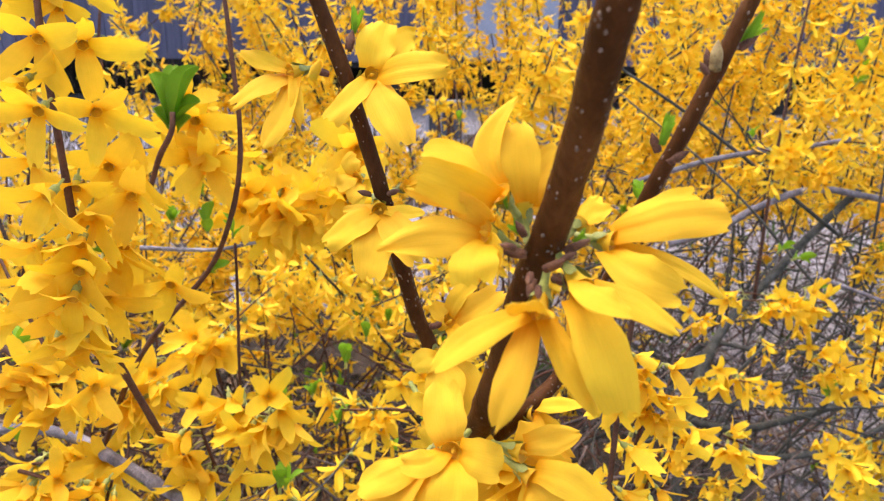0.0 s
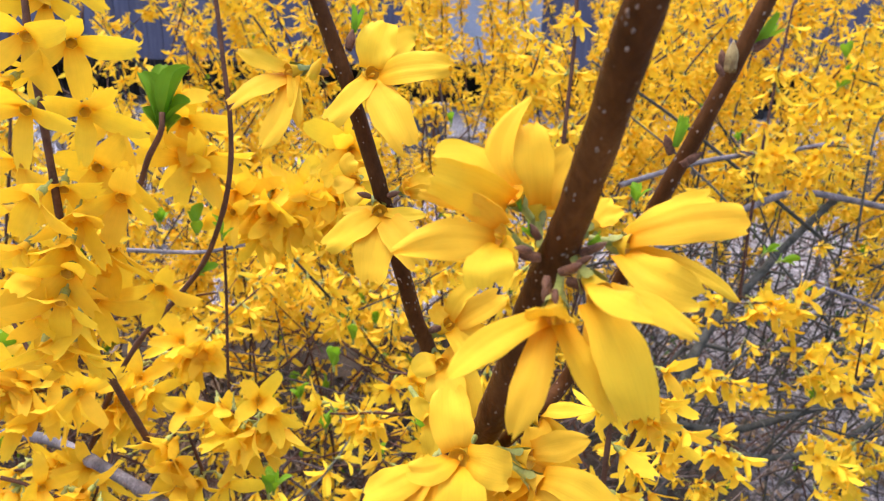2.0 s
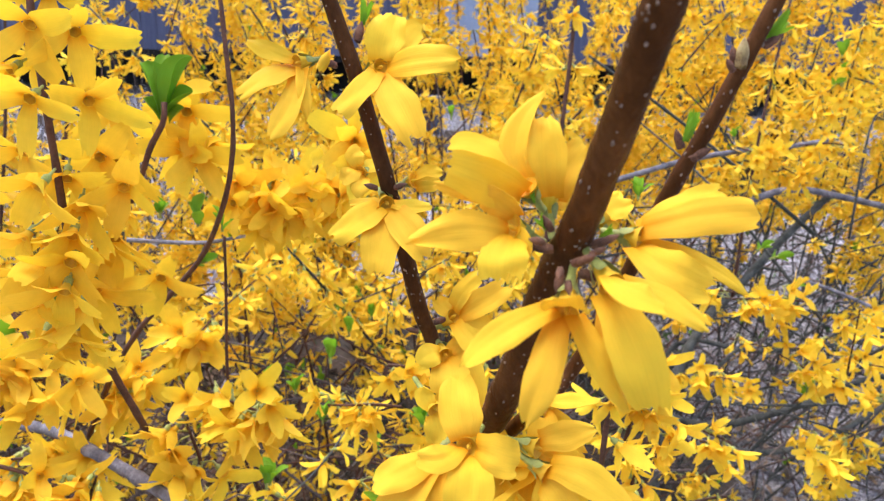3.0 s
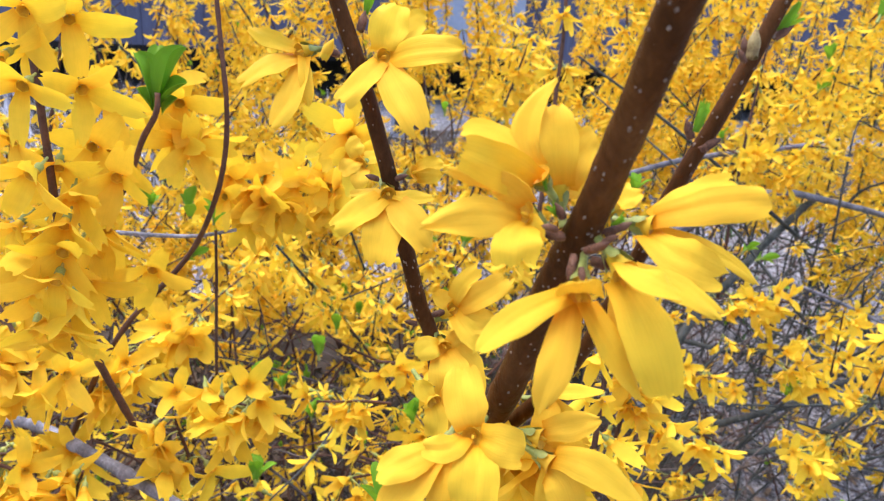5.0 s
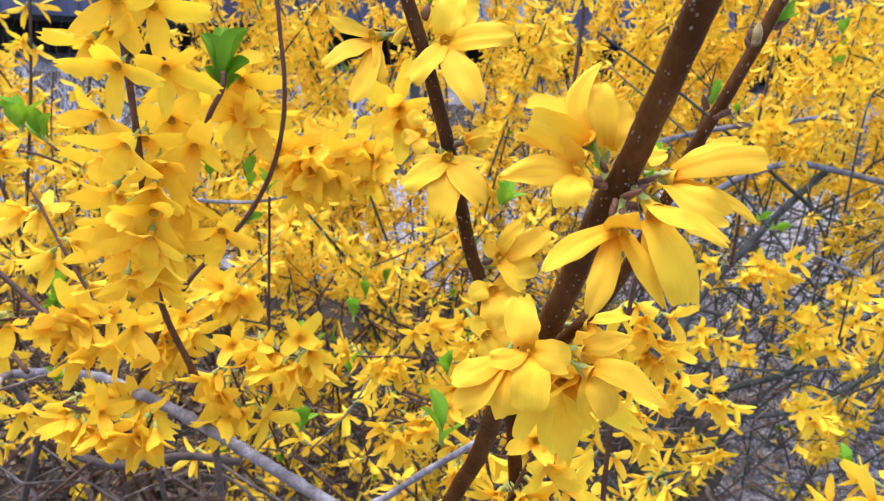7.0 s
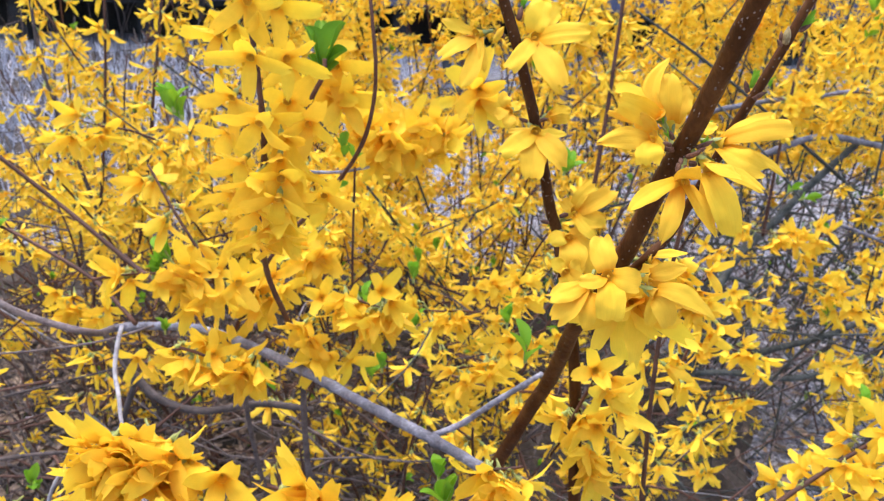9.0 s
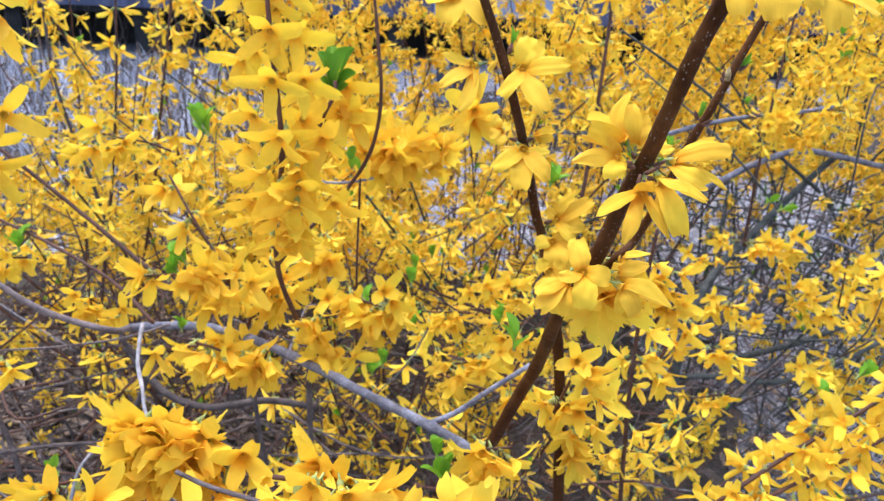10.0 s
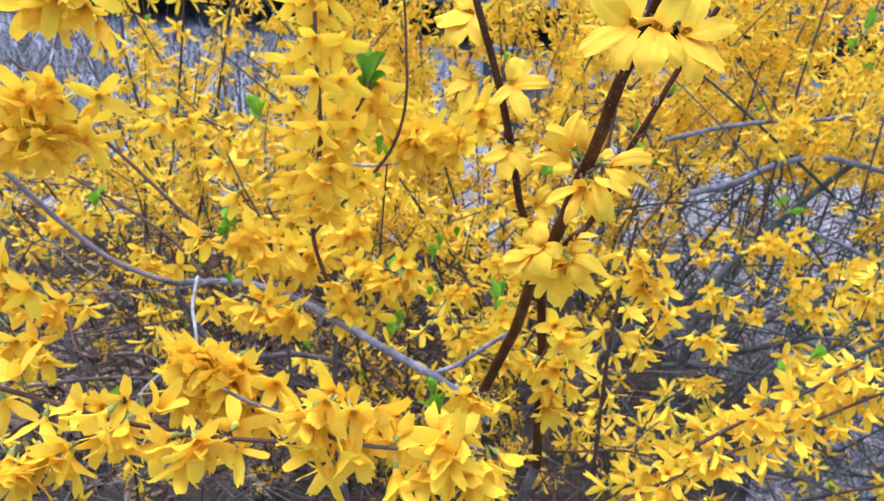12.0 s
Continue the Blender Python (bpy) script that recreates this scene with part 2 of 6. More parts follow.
def flower_pile(seed, rows, cols, spread, length=0.0208, broad=1.0, petals=None):
    """One blossom opening along +z, from its stalk at the origin: stalk, calyx, tube, throat and four petals."""
    rng = random.Random(seed)
    pile = Pile()
    sides = 6 if rows > 5 else 4
    v, f = ring_tube(((-0.004, 0.0006), (0.0, 0.0007), (0.0012, 0.0019), (0.0045, 0.0020)), sides)
    pile.add(v, f, 2)
    v, f = ring_tube(((0.0035, 0.0016), (0.0060, 0.0020), (0.0085, 0.0031)), sides)
    pile.add(v, f, 0, [(0.5, 0.40)] * len(v))
    v, f = ring_tube(((0.0050, 0.0004), (0.0058, 0.0016), (0.0082, 0.0027)), sides)
    pile.add(v, f, 1)
    turn = rng.uniform(0, 6.28)
    for k in range(4):
        a = turn + k * math.pi / 2 + rng.uniform(-0.2, 0.2)
        th = spread + rng.uniform(-0.28, 0.28)
        out = Vector((math.cos(a), math.sin(a), 0))
        d = out * math.sin(th) + Vector((0, 0, math.cos(th)))
        v, f, u = blade(out * 0.0024 + Vector((0, 0, 0.0078)), d, Vector((0, 0, 1)) - out * 0.6, length * rng.uniform(0.85, 1.15), length * broad * rng.uniform(0.32, 0.43),
                        rng.uniform(0.0, 0.85), rng.uniform(-0.1, 0.5), rng.uniform(-0.3, 0.3), rows, cols, rng, rng.uniform(-0.04, 0.05), star_width)
        if petals is None:
            pile.add(v, f, 0, u)
        else:
            petals.append(mesh_of("petal", v, f, (PETAL,), None, u))
    return pile


FLOWER_MATS = (PETAL, THROAT, CALYX)
SPREADS = (0.45, 0.70, 0.90, 1.00, 1.15, 0.80, 0.60, 0.95)
NEAR_PILES = [flower_pile(10 + i, 9, 5, s * 0.92, 0.0210, 1.25) for i, s in enumerate(SPREADS)]
FAR_PILES = [flower_pile(40 + i, 5, 3, s, 0.0195, 0.92) for i, s in enumerate(SPREADS)]
NEAR_FLOWERS = [p.mesh("flower_near", FLOWER_MATS) for p in NEAR_PILES]
SPLIT_FLOWERS = []
for i, s in enumerate(SPREADS):
    petal_meshes = []
    SPLIT_FLOWERS.append((flower_pile(10 + i, 10, 7, s * 0.85, 0.0225, 1.3, petal_meshes).mesh("flower_tube", FLOWER_MATS), petal_meshes))
FAR_FLOWERS = [p.mesh("flower_far", FLOWER_MATS) for p in FAR_PILES]
FAR_ARRAYS = [(np.array(p.v), p.f, p.s, p.u) for p in FAR_PILES]


def aim(place, axis, spin, size=1.0):
    """The pose of a thing made along +z, set at place and opening along axis."""
    q = Vector(axis).normalized().to_track_quat("Z", "Y")
    return Matrix.Translation(place) @ q.to_matrix().to_4x4() @ Matrix.Rotation(spin, 4, "Z") @ Matrix.Scale(size, 4)


def tuft_mesh(seed, leaves, size):
    """Young leaves that stand up round a shoot's tip."""
    rng = random.Random(seed)
    pile = Pile()
    v, f = ring_tube(((0, size * 0.06), (size * 0.5, size * 0.04)), 6)
    pile.add(v, f, 1)
    for k in range(leaves):
        a = k * 2.4 + rng.uniform(-0.4, 0.4)
        th = rng.uniform(0.15, 0.75)
        out = Vector((math.cos(a), math.sin(a), 0))
        d = out * math.sin(th) + Vector((0, 0, math.cos(th)))
        v, f, u = blade(Vector((0, 0, size * rng.uniform(0.0, 0.4))), d, Vector((0, 0, 1)) - out * 0.4, size * rng.uniform(0.6, 0.95), size * rng.uniform(0.36, 0.5),
                        rng.uniform(0.0, 0.9), rng.uniform(0.3, 0.7), 0, 7, 5, rng, 0, lambda s: max(0.14, math.sin(math.pi * min(0.98, 0.06 + 0.94 * s) ** 1.4) ** 0.7))
        pile.add(v, f, 0, u)
    return pile.mesh("leaf_tuft", (LEAF, CALYX))


TUFTS = [tuft_mesh(70 + i, n, 0.016) for i, n in enumerate((4, 5, 6, 3))]


def flower_mass(name, poses, parent, label):
    """Many small far blossoms in one mesh."""
    vs, fs, ss, us, k = [], [], [], [], 0
    for i, m in enumerate(poses):
        v, f, s, u = FAR_ARRAYS[i % len(FAR_ARRAYS)]
        a = np.array(m)
        vs.append(v @ a[:3, :3].T + a[:3, 3])
        fs += [tuple(j + k for j in q) for q in f]
        ss += s
        us += u
        k += len(v)
    me = mesh_of(name, np.concatenate(vs), fs, FLOWER_MATS, ss, us)
    return part(name, me, parent, label, kind="stuff")


def nodding(rng, out, drop=0.8):
    d = Vector(out) + Vector((rng.uniform(-0.5, 0.5), rng.uniform(-0.5, 0.5), rng.uniform(-0.4, 0.4) - drop))
    return d.normalized()


def blossom_poses(line, rng, gap=0.024, start=0.15, stop=1.0, per=2.2, keep=None, size=1.0, drop=0.8):
    """Poses of blossoms in opposite bunches at the joints of a shoot."""
    poses = []
    run, nxt, total = 0.0, 0.0, sum((b - a).length for a, b in zip(line, line[1:]))
    turn = rng.uniform(0, 3.14)
    for a, b in zip(line, line[1:]):
        step = (b - a).length
        while nxt <= run + step:
            s = nxt / total
            p = a.lerp(b, (nxt - run) / max(step, 1e-6))
            nxt += gap * rng.uniform(0.75, 1.3)
            if s < start or s > stop or (keep and not keep(p, rng)):
                continue
            d = (b - a).normalized()
            side = d.orthogonal().normalized()
            turn += 1.57
            for sgn in (1, -1):
                for _ in range(int(per * rng.uniform(0.3, 1.3) + 0.5)):
                    q = Matrix.Rotation(turn + rng.uniform(-0.7, 0.7), 3, d) @ side * sgn
                    poses.append(aim(p + q * rng.uniform(0.003, 0.009) + Vector((0, 0, rng.uniform(-0.004, 0.004))), nodding(rng, q, drop), rng.uniform(0, 6.28), size * rng.uniform(0.8, 1.2)))
        run += step
    return poses


def branch(shrub, pts, r0, r1, mat, label="", sides=8, per=7, knots=0.0):
    """One stem: pts from its foot to its tip, radii in metres; knots: distance between swollen joints."""
    line = smooth_line(pts, per)
    total = sum((b - a).length for a, b in zip(line, line[1:]))

    def radius(s):
        r = r0 + (r1 - r0) * s
        if knots:
            q = (s * total / knots) % 1.0
            r *= 1 + 0.22 * math.exp(-((q - 0.5) / 0.07) ** 2)
        return r
    v, f = tube(line, radius, sides, 0.10, pts[0][0] * 7)
    ob = part("branch", mesh_of("branch", v, f, (mat,)), shrub, label)
    return ob, line


def put_flowers(parent, poses, meshes=FAR_FLOWERS):
    for i, m in enumerate(poses):
        part("flower", meshes[i % len(meshes)], parent, m=m)


def petal_outline(s, tip):
    """A long strap: fairly broad at the throat, broadest at the middle, tapering to a blunt, torn tip."""
    q = min(1.0, s / 0.48)
    w = 0.70 + 0.30 * q * q * (3 - 2 * q)
    if s > 0.48:
        q = (s - 0.48) / 0.52
        w *= 1 - (1 - tip) * q ** 1.8 - 0.12 * tip * q ** 9
    return w


def curved_petal(base, mid, tip, width, face, cup, rng, blunt, rows=22, cols=11, thick=0.00018):
    """A petal whose midrib runs from base through mid to tip, inner side towards face; cup > 0 lifts the edges, < 0 rolls them back."""
    base, mid, tip, face = Vector(base), Vector(mid), Vector(tip), Vector(face).normalized()
    bow = mid * 2 - (base + tip) * 0.5
    length = (mid - base).length + (tip - mid).length
    ph, turn = rng.uniform(0, 50), rng.uniform(-0.25, 0.25)
    skew, ragged, bite = rng.uniform(-0.10, 0.10), rng.uniform(0.4, 1.3), rng.uniform(-0.5, 0.5)
    verts, uvs, under, faces = [], [], [], []
    for i in range(rows):
        s = i / (rows - 1)
        p = base * (1 - s) ** 2 + bow * 2 * s * (1 - s) + tip * s * s
        d = ((bow - base) * (1 - s) + (tip - bow) * s).normalized()
        n = (face - d * face.dot(d)).normalized()
        n = Matrix.Rotation(turn * (s - 0.3), 3, d) @ n
        side = d.cross(n)
        w = width * 0.5 * petal_outline(s, blunt)
        for k in range(cols):
            u = 2 * k / (cols - 1) - 1
            edge = 1 + 0.10 * noise.noise(Vector((s * 4.5 + ph, 3.0 if u > 0 else 8.0, 0)))
            lift = 0.35 * cup * w * (u * u - 0.35) * (1 - 0.5 * s) - 0.10 * w * math.exp(-(u / 0.22) ** 2) * (1 - s)
            lift += width * 0.10 * noise.noise(Vector((u * 1.1 + ph, s * 2.6, 5))) * (0.25 + s)
            lift += width * 0.09 * u * abs(u) * math.sin(7 * s + ph) * s
            lift += width * (0.010 * math.sin(u * 11 + ph) + 0.05 * abs(noise.noise(Vector((u * 2.2 + ph, s * 0.9, 7))))) * math.sin(math.pi * s)
            back = 0.0
            if s > 0.75:
                q = (s - 0.75) / 0.25
                back = length * q * q * ((0.10 * ragged * noise.noise(Vector((u * 1.9 + ph, 1, 2))) + 0.07 * ragged * noise.noise(Vector((u * 4.6 + ph, 3, 2)))) * (0.3 + blunt) + 0.03 * u * u + 0.05 * math.exp(-((u - bite) / 0.25) ** 2))
            verts.append(p + side * (w * edge * u + skew * length * (s * s - s)) + n * lift - d * back)
            under.append(n)
            uvs.append(((u + 1) * 0.5, s))
    for i in range(rows - 1):
        for k in range(cols - 1):
            o = i * cols + k
            faces.append((o, o + 1, o + cols + 1, o + cols))
    n0 = len(verts)
    verts += [v - n * thick for v, n in zip(verts, under)]
    uvs += list(uvs)
    faces += [tuple(reversed([i + n0 for i in f])) for f in faces]
    rim = list(range(cols)) + [i * cols + cols - 1 for i in range(1, rows)] + [(rows - 1) * cols + k for k in range(cols - 2, -1, -1)] + [i * cols for i in range(rows - 2, 0, -1)]
    edge_skin(verts, faces, uvs, rim, n0)
    return verts, faces, uvs


def hero_flower(shrub, stalk, centre, petals, seed):
    """A blossom close by: stalk and calyx, tube, throat with stamens, and each petal (a point half way, tip, width, facing, cup, bluntness of the tip)."""
    rng = random.Random(seed)
    stalk, centre = Vector(stalk), Vector(centre)
    axis = (centre - stalk).normalized()
    span = (centre - stalk).length
    m = aim(stalk, axis, 0.0)
    slim = min(1.0, span / 0.008)
    v, f = ring_tube(((-0.002, 0.0008), (0.0, 0.0008), (span * 0.25, 0.0010), (span * 0.5, 0.0014 * slim)), 10)
    flower = part("flower", mesh_of("calyx", v, f, (CALYX,)), shrub, m=m)
    pile = Pile()
    for k in range(4):
        a = k * 1.571 + 0.5
        o = Vector((math.cos(a), math.sin(a), 0))
        w = blade(o * 0.0015 + Vector((0, 0, span * 0.3)), o * 0.25 + Vector((0, 0, 1)), -o, min(0.0045, span * 0.5), 0.0022, 0.2, 0.3, 0, 5, 3, rng, 0)
        pile.add(w[0], w[1], 0, w[2])
    part("sepal_whorl", pile.mesh("sepal_whorl", (CALYX,)), flower, "pale green sepals")
    v, f = ring_tube(((span * 0.45, 0.0013 * slim), (span * 0.75, 0.0018), (span * 0.98, 0.0026)), 12)
    pile = Pile()
    pile.add(v, f, 0, [(0.5, 0.45)] * len(v))
    v, f = ring_tube(((span * 0.78, 0.0003), (span * 0.80, 0.0013), (span * 0.975, 0.0025)), 12)
    pile.add(v, f, 1)
    v, f = blob((0.0002, 0, span * 0.90), (0.1, 0, 1), 0.0036, 0.0012)
    pile.add(v, f, 0, [(0.5, 0.9)] * len(v))
    part("corolla_tube", pile.mesh("corolla_tube", FLOWER_MATS), flower, "orange-throated corolla tube")
    back = m.inverted()
    for mid, tip, width, face, cup, blunt in petals:
        d = Vector(mid) - centre
        out = (d - axis * d.dot(axis)).normalized() * 0.0019
        v, f, u = curved_petal(centre + out - axis * 0.0006, mid, tip, width, face, cup, rng, blunt)
        part("petal", mesh_of("petal", [back @ p for p in v], f, (PETAL,), None, u), flower)
    return flower


def lenticels(stem, line, r0, r1, count, seed, size=0.0009):
    """Pale corky spots along a stem."""
    rng = random.Random(seed)
    pile = Pile()
    for _ in range(count):
        s = rng.random()
        i = min(int(s * (len(line) - 1)), len(line) - 2)
        d = (line[i + 1] - line[i]).normalized()
        p = line[i].lerp(line[i + 1], rng.random())
        w = Matrix.Rotation(rng.uniform(0, 6.28), 3, d) @ d.orthogonal().normalized()
        k = size * rng.uniform(0.6, 1.3)
        v, f = blob(p + w * (r0 + (r1 - r0) * s) * 0.97, d, k * rng.uniform(1.0, 1.8), k, 4, 5)
        pile.add(v, f)
    part("bark_speckle", pile.mesh("bark_speckle", (CORK,)), stem, "pale corky lenticels", kind="stuff")


def bud(parent, place, axis, size, mat=SCALE, seed=0):
    """A winter bud of overlapping scales."""
    rng = random.Random(seed)
    pile = Pile()
    axis = Vector(axis).normalized()
    if mat is CALYX:
        s = axis.orthogonal().normalized()
        for k in range(4):
            w = Matrix.Rotation(k * 1.57 + rng.uniform(-0.3, 0.3), 3, axis) @ s
            v, f, u = blade(Vector(place) + w * size * 0.05, axis + w * rng.uniform(0.12, 0.35), -w, size * rng.uniform(0.8, 1.15), size * 0.34, rng.uniform(-0.2, 0.5), 0.5, 0, 7, 5, rng, 0, star_width)
            pile.add(v, f, 0, u)
        part("leaf_bud", pile.mesh("leaf_bud", (LEAF,)), parent, "opening green leaf bud")
        return
    v, f = blob(Vector(place) + axis * size * 0.45, axis, size, size * 0.40, 9, 10, 0.9)
    pile.add(v, f)
    s = axis.orthogonal().normalized()
    for k in range(9):
        w = Matrix.Rotation(k * 2.2 + rng.uniform(-0.3, 0.3), 3, axis) @ s
        at = 0.02 + 0.06 * k
        bulge = size * 0.21 * math.sin(math.pi * min(1.0, at + 0.22) ** 0.9)
        v, f, u = blade(Vector(place) + axis * size * (at - 0.05) + w * bulge * 0.9, axis + w * (0.28 - 0.07 * k), w, size * 0.40, size * 0.34, 0.5, -0.7, 0, 6, 5, rng, 0, lambda q: max(0.2, math.cos(1.35 * q)), 0.00012)
        pile.add(v, f)
    part("bud", pile.mesh("bud", (mat,)), parent)


# ---- ground ----
SOIL = speckled("leaf_mould", ((0.25, (0.012, 0.009, 0.007)), (0.5, (0.036, 0.028, 0.022)), (0.75, (0.10, 0.080, 0.066))), 9, 0.95, 1.0, 12)
STONE = speckled("pebble_grey", ((0.25, (0.05, 0.049, 0.058)), (0.5, (0.19, 0.187, 0.215)), (0.75, (0.50, 0.49, 0.55))), 40, 0.8, 0.4, 6, spread=0.5)
STRAW = speckled("dry_straw", ((0.3, (0.32, 0.315, 0.35)), (0.7, (0.70, 0.69, 0.76))), 20, 0.85, 0.2, spread=0.45)
LITTER = speckled("dead_leaf", ((0.3, (0.085, 0.055, 0.036)), (0.7, (0.30, 0.225, 0.165))), 60, 0.8, 0.3, spread=0.4)
MOSS = speckled("low_green", ((0.3, (0.035, 0.08, 0.02)), (0.7, (0.09, 0.19, 0.04))), 40, 0.7, 0.2, spread=0.35)
BOARD = speckled("board_slate_blue", ((0.3, (0.075, 0.08, 0.135)), (0.7, (0.13, 0.135, 0.21))), 4, 0.7, 0.3, 10, (6, 6, 0.6), 0.18)
PALE = speckled("paint_pale_blue", ((0.3, (0.25, 0.29, 0.38)), (0.7, (0.34, 0.38, 0.47))), 3, 0.5, 0.15, 10)
FRAME = speckled("paint_grey_blue", ((0.3, (0.20, 0.22, 0.28)), (0.7, (0.34, 0.37, 0.44))), 30, 0.6, 0.2)
# near-black: the crawl space's shade is painted into this timber colour
DARK = speckled("timber_painted_shade", ((0.3, (0.012, 0.012, 0.012)), (0.7, (0.035, 0.032, 0.03))), 6, 0.9, 0.3)
GLASS_DARK = speckled("dusty_pane", ((0.3, (0.05, 0.06, 0.08)), (0.7, (0.09, 0.10, 0.13))), 5, 0.15, 0.05, gloss=0.6)
CORKY = speckled("bud_tan", ((0.3, (0.22, 0.13, 0.05)), (0.7, (0.46, 0.36, 0.15))), 350, 0.6, 0.3)



def gravel_ground(n, l, p, out):
    co = n.new("ShaderNodeTexCoord")
    cells = node(n, "ShaderNodeTexVoronoi", Scale=110.0, Randomness=1.0)
    edge = node(n, "ShaderNodeTexVoronoi", Scale=110.0, Randomness=1.0)
    edge.feature = "DISTANCE_TO_EDGE"
    patch = node(n, "ShaderNodeTexNoise", Scale=2.2, Detail=5.0)
    for t in (cells, edge, patch):
        l.new(co.outputs["Object"], t.inputs["Vector"])
    grey = n.new("ShaderNodeSeparateColor")
    l.new(cells.outputs["Color"], grey.inputs[0])
    r = ramp(n, (0.0, (0.08, 0.078, 0.088)), (0.3, (0.22, 0.215, 0.24)), (0.65, (0.36, 0.355, 0.39)), (1.0, (0.60, 0.59, 0.64)))
    l.new(grey.outputs[0], r.inputs["Fac"])
    gap = ramp(n, (0.0, (0.10, 0.09, 0.085)), (0.10, (1, 1, 1)))
    l.new(edge.outputs["Distance"], gap.inputs["Fac"])
    mul = n.new("ShaderNodeMix")
    mul.data_type, mul.blend_type = "RGBA", "MULTIPLY"
    mul.inputs["Factor"].default_value = 1.0
    l.new(r.outputs[0], mul.inputs["A"])
    l.new(gap.outputs[0], mul.inputs["B"])
    dirt = n.new("ShaderNodeMix")
    dirt.data_type = "RGBA"
    fac = ramp(n, (0.45, (0, 0, 0)), (0.68, (0.6, 0.6, 0.6)))
    l.new(patch.outputs["Fac"], fac.inputs["Fac"])
    l.new(fac.outputs[0], dirt.inputs["Factor"])
    l.new(mul.outputs["Result"], dirt.inputs["A"])
    dirt.inputs["B"].default_value = (0.16, 0.145, 0.14, 1)
    l.new(dirt.outputs["Result"], p.inputs["Base Color"])
    p.inputs["Roughness"].default_value = 0.9
    bp = node(n, "ShaderNodeBump", Strength=1.0, Distance=0.008)
    l.new(edge.outputs["Distance"], bp.inputs["Height"])
    l.new(bp.outputs[0], p.inputs["Normal"])


GROUND = material("ground_gravel", gravel_ground)


def ground_height(x, y):
    return 0.03 * noise.noise(Vector((x * 1.7, y * 1.7, 0))) + 0.008 * noise.noise(Vector((x * 11, y * 11, 3)))


def make_ground():
    xs = [-900, -300, -90, -30, -12] + [-6 + 0.12 * i for i in range(101)] + [12, 30, 90, 300, 900]
    ys = [-900, -300, -90, -30, -8, -3] + [-1.5 + 0.12 * i for i in range(96)] + [14, 30, 90, 300, 900]
    verts = [(x, y, ground_height(x, y) if abs(x) < 7 and abs(y) < 11 else 0.0) for y in ys for x in xs]
    n = len(xs)
    faces = [(j * n + i, j * n + i + 1, (j + 1) * n + i + 1, (j + 1) * n + i) for j in range(len(ys) - 1) for i in range(n - 1)]
    ob = new("ground", mesh_of("ground", verts, faces, (GROUND,)))
    tagged(ob, "pale grey gravelly ground under the shrubs", "ground", kind="structure")


make_ground()


def make_bed(name, label, cx, cy, rx, ry, seed, lift):
    """Dark ground in the leaf mould colour: a low uneven mound."""
    verts, faces, n = [], [], 44
    for j in range(n + 1):
        for i in range(n + 1):
            u, v = 2 * i / n - 1, 2 * j / n - 1
            x, y = cx + rx * u, cy + ry * v
            e = max(0.0, 1 - (u * u + v * v) * (1 + 0.3 * noise.noise(Vector((x * 3, y * 3, seed)))))
            verts.append((x, y, ground_height(x, y) - 0.02 + lift * min(1, e * 2.2) + 0.02 * noise.noise(Vector((x * 9, y * 9, seed)))))
    faces = [(j * (n + 1) + i, j * (n + 1) + i + 1, (j + 1) * (n + 1) + i + 1, (j + 1) * (n + 1) + i) for j in range(n) for i in range(n)]
    tagged(new(name, mesh_of(name, verts, faces, (SOIL,))), label, "soil", kind="structure")


make_bed("soil_bed", "dark leaf-mould mound under or behind the shrubs, darkening their gaps", -0.95, 1.35, 1.75, 1.25, 5, 0.09)
# dark backdrop mound, added so gaps in the far blossom read as shade
make_bed("soil_bed", "dark leaf-mould mound under or behind the shrubs, darkening their gaps", 1.9, 5.2, 2.8, 1.4, 7, 0.05)
# dark mound added under the grass so its pale blades stand out
make_bed("thatch_bed", "dark mound added under the dry grass for contrast", -2.6, 4.7, 2.8, 2.6, 6, 0.06)


def scatter_pebbles():
    rng = random.Random(5)
    pile = Pile()
    for _ in range(18000):
        x, y = rng.gauss(0.95, 0.5), rng.gauss(1.25, 0.6)
        r = rng.uniform(0.003, 0.009)
        z = ground_height(x, y)
        v, f = blob((0, 0, 0), (rng.uniform(-1, 1), rng.uniform(-1, 1), rng.uniform(-0.3, 0.3)), r * 2, r * 1.5, 3, 5)
        pile.add([Vector((x + p.x, y + p.y, z + 0.003 + p.z * 0.7)) for p in v], f)
    tagged(new("gravel", pile.mesh("gravel", (STONE,))), "loose grey and white gravel on the ground", "gravel", kind="stuff")


scatter_pebbles()


def scatter_litter():
    rng = random.Random(6)
    pile = Pile()
    for i in range(9000):
        x, y = rng.gauss(-0.6, 0.8), rng.gauss(1.15, 0.6)
        if y < 0.2:
            continue
        z = ground_height(x, y) + 0.075 * max(0, 1 - ((x + 0.95) / 1.6) ** 2 - ((y - 1.35) / 1.15) ** 2) + 0.008
        a = rng.uniform(0, 6.28)
        k = i % 6
        v, f, u = blade((x, y, z), (math.cos(a), math.sin(a), rng.uniform(-0.1, 0.4)), (rng.uniform(-0.4, 0.4), rng.uniform(-0.4, 0.4), 1), rng.uniform(0.02, 0.05) * (0.4 if k == 0 else 1), rng.uniform(0.008, 0.02) * (0.5 if k == 0 else 1), rng.uniform(-0.8, 0.8), 0.4, 0.3, 4, 3, rng, 0)
        pile.add(v, f, 1 if k == 0 else 0, u)
    tagged(new("leaf_litter", pile.mesh("leaf_litter", (LITTER, PETAL))), "brown fallen leaves and dropped yellow petals", "leaf litter", kind="stuff")


scatter_litter()


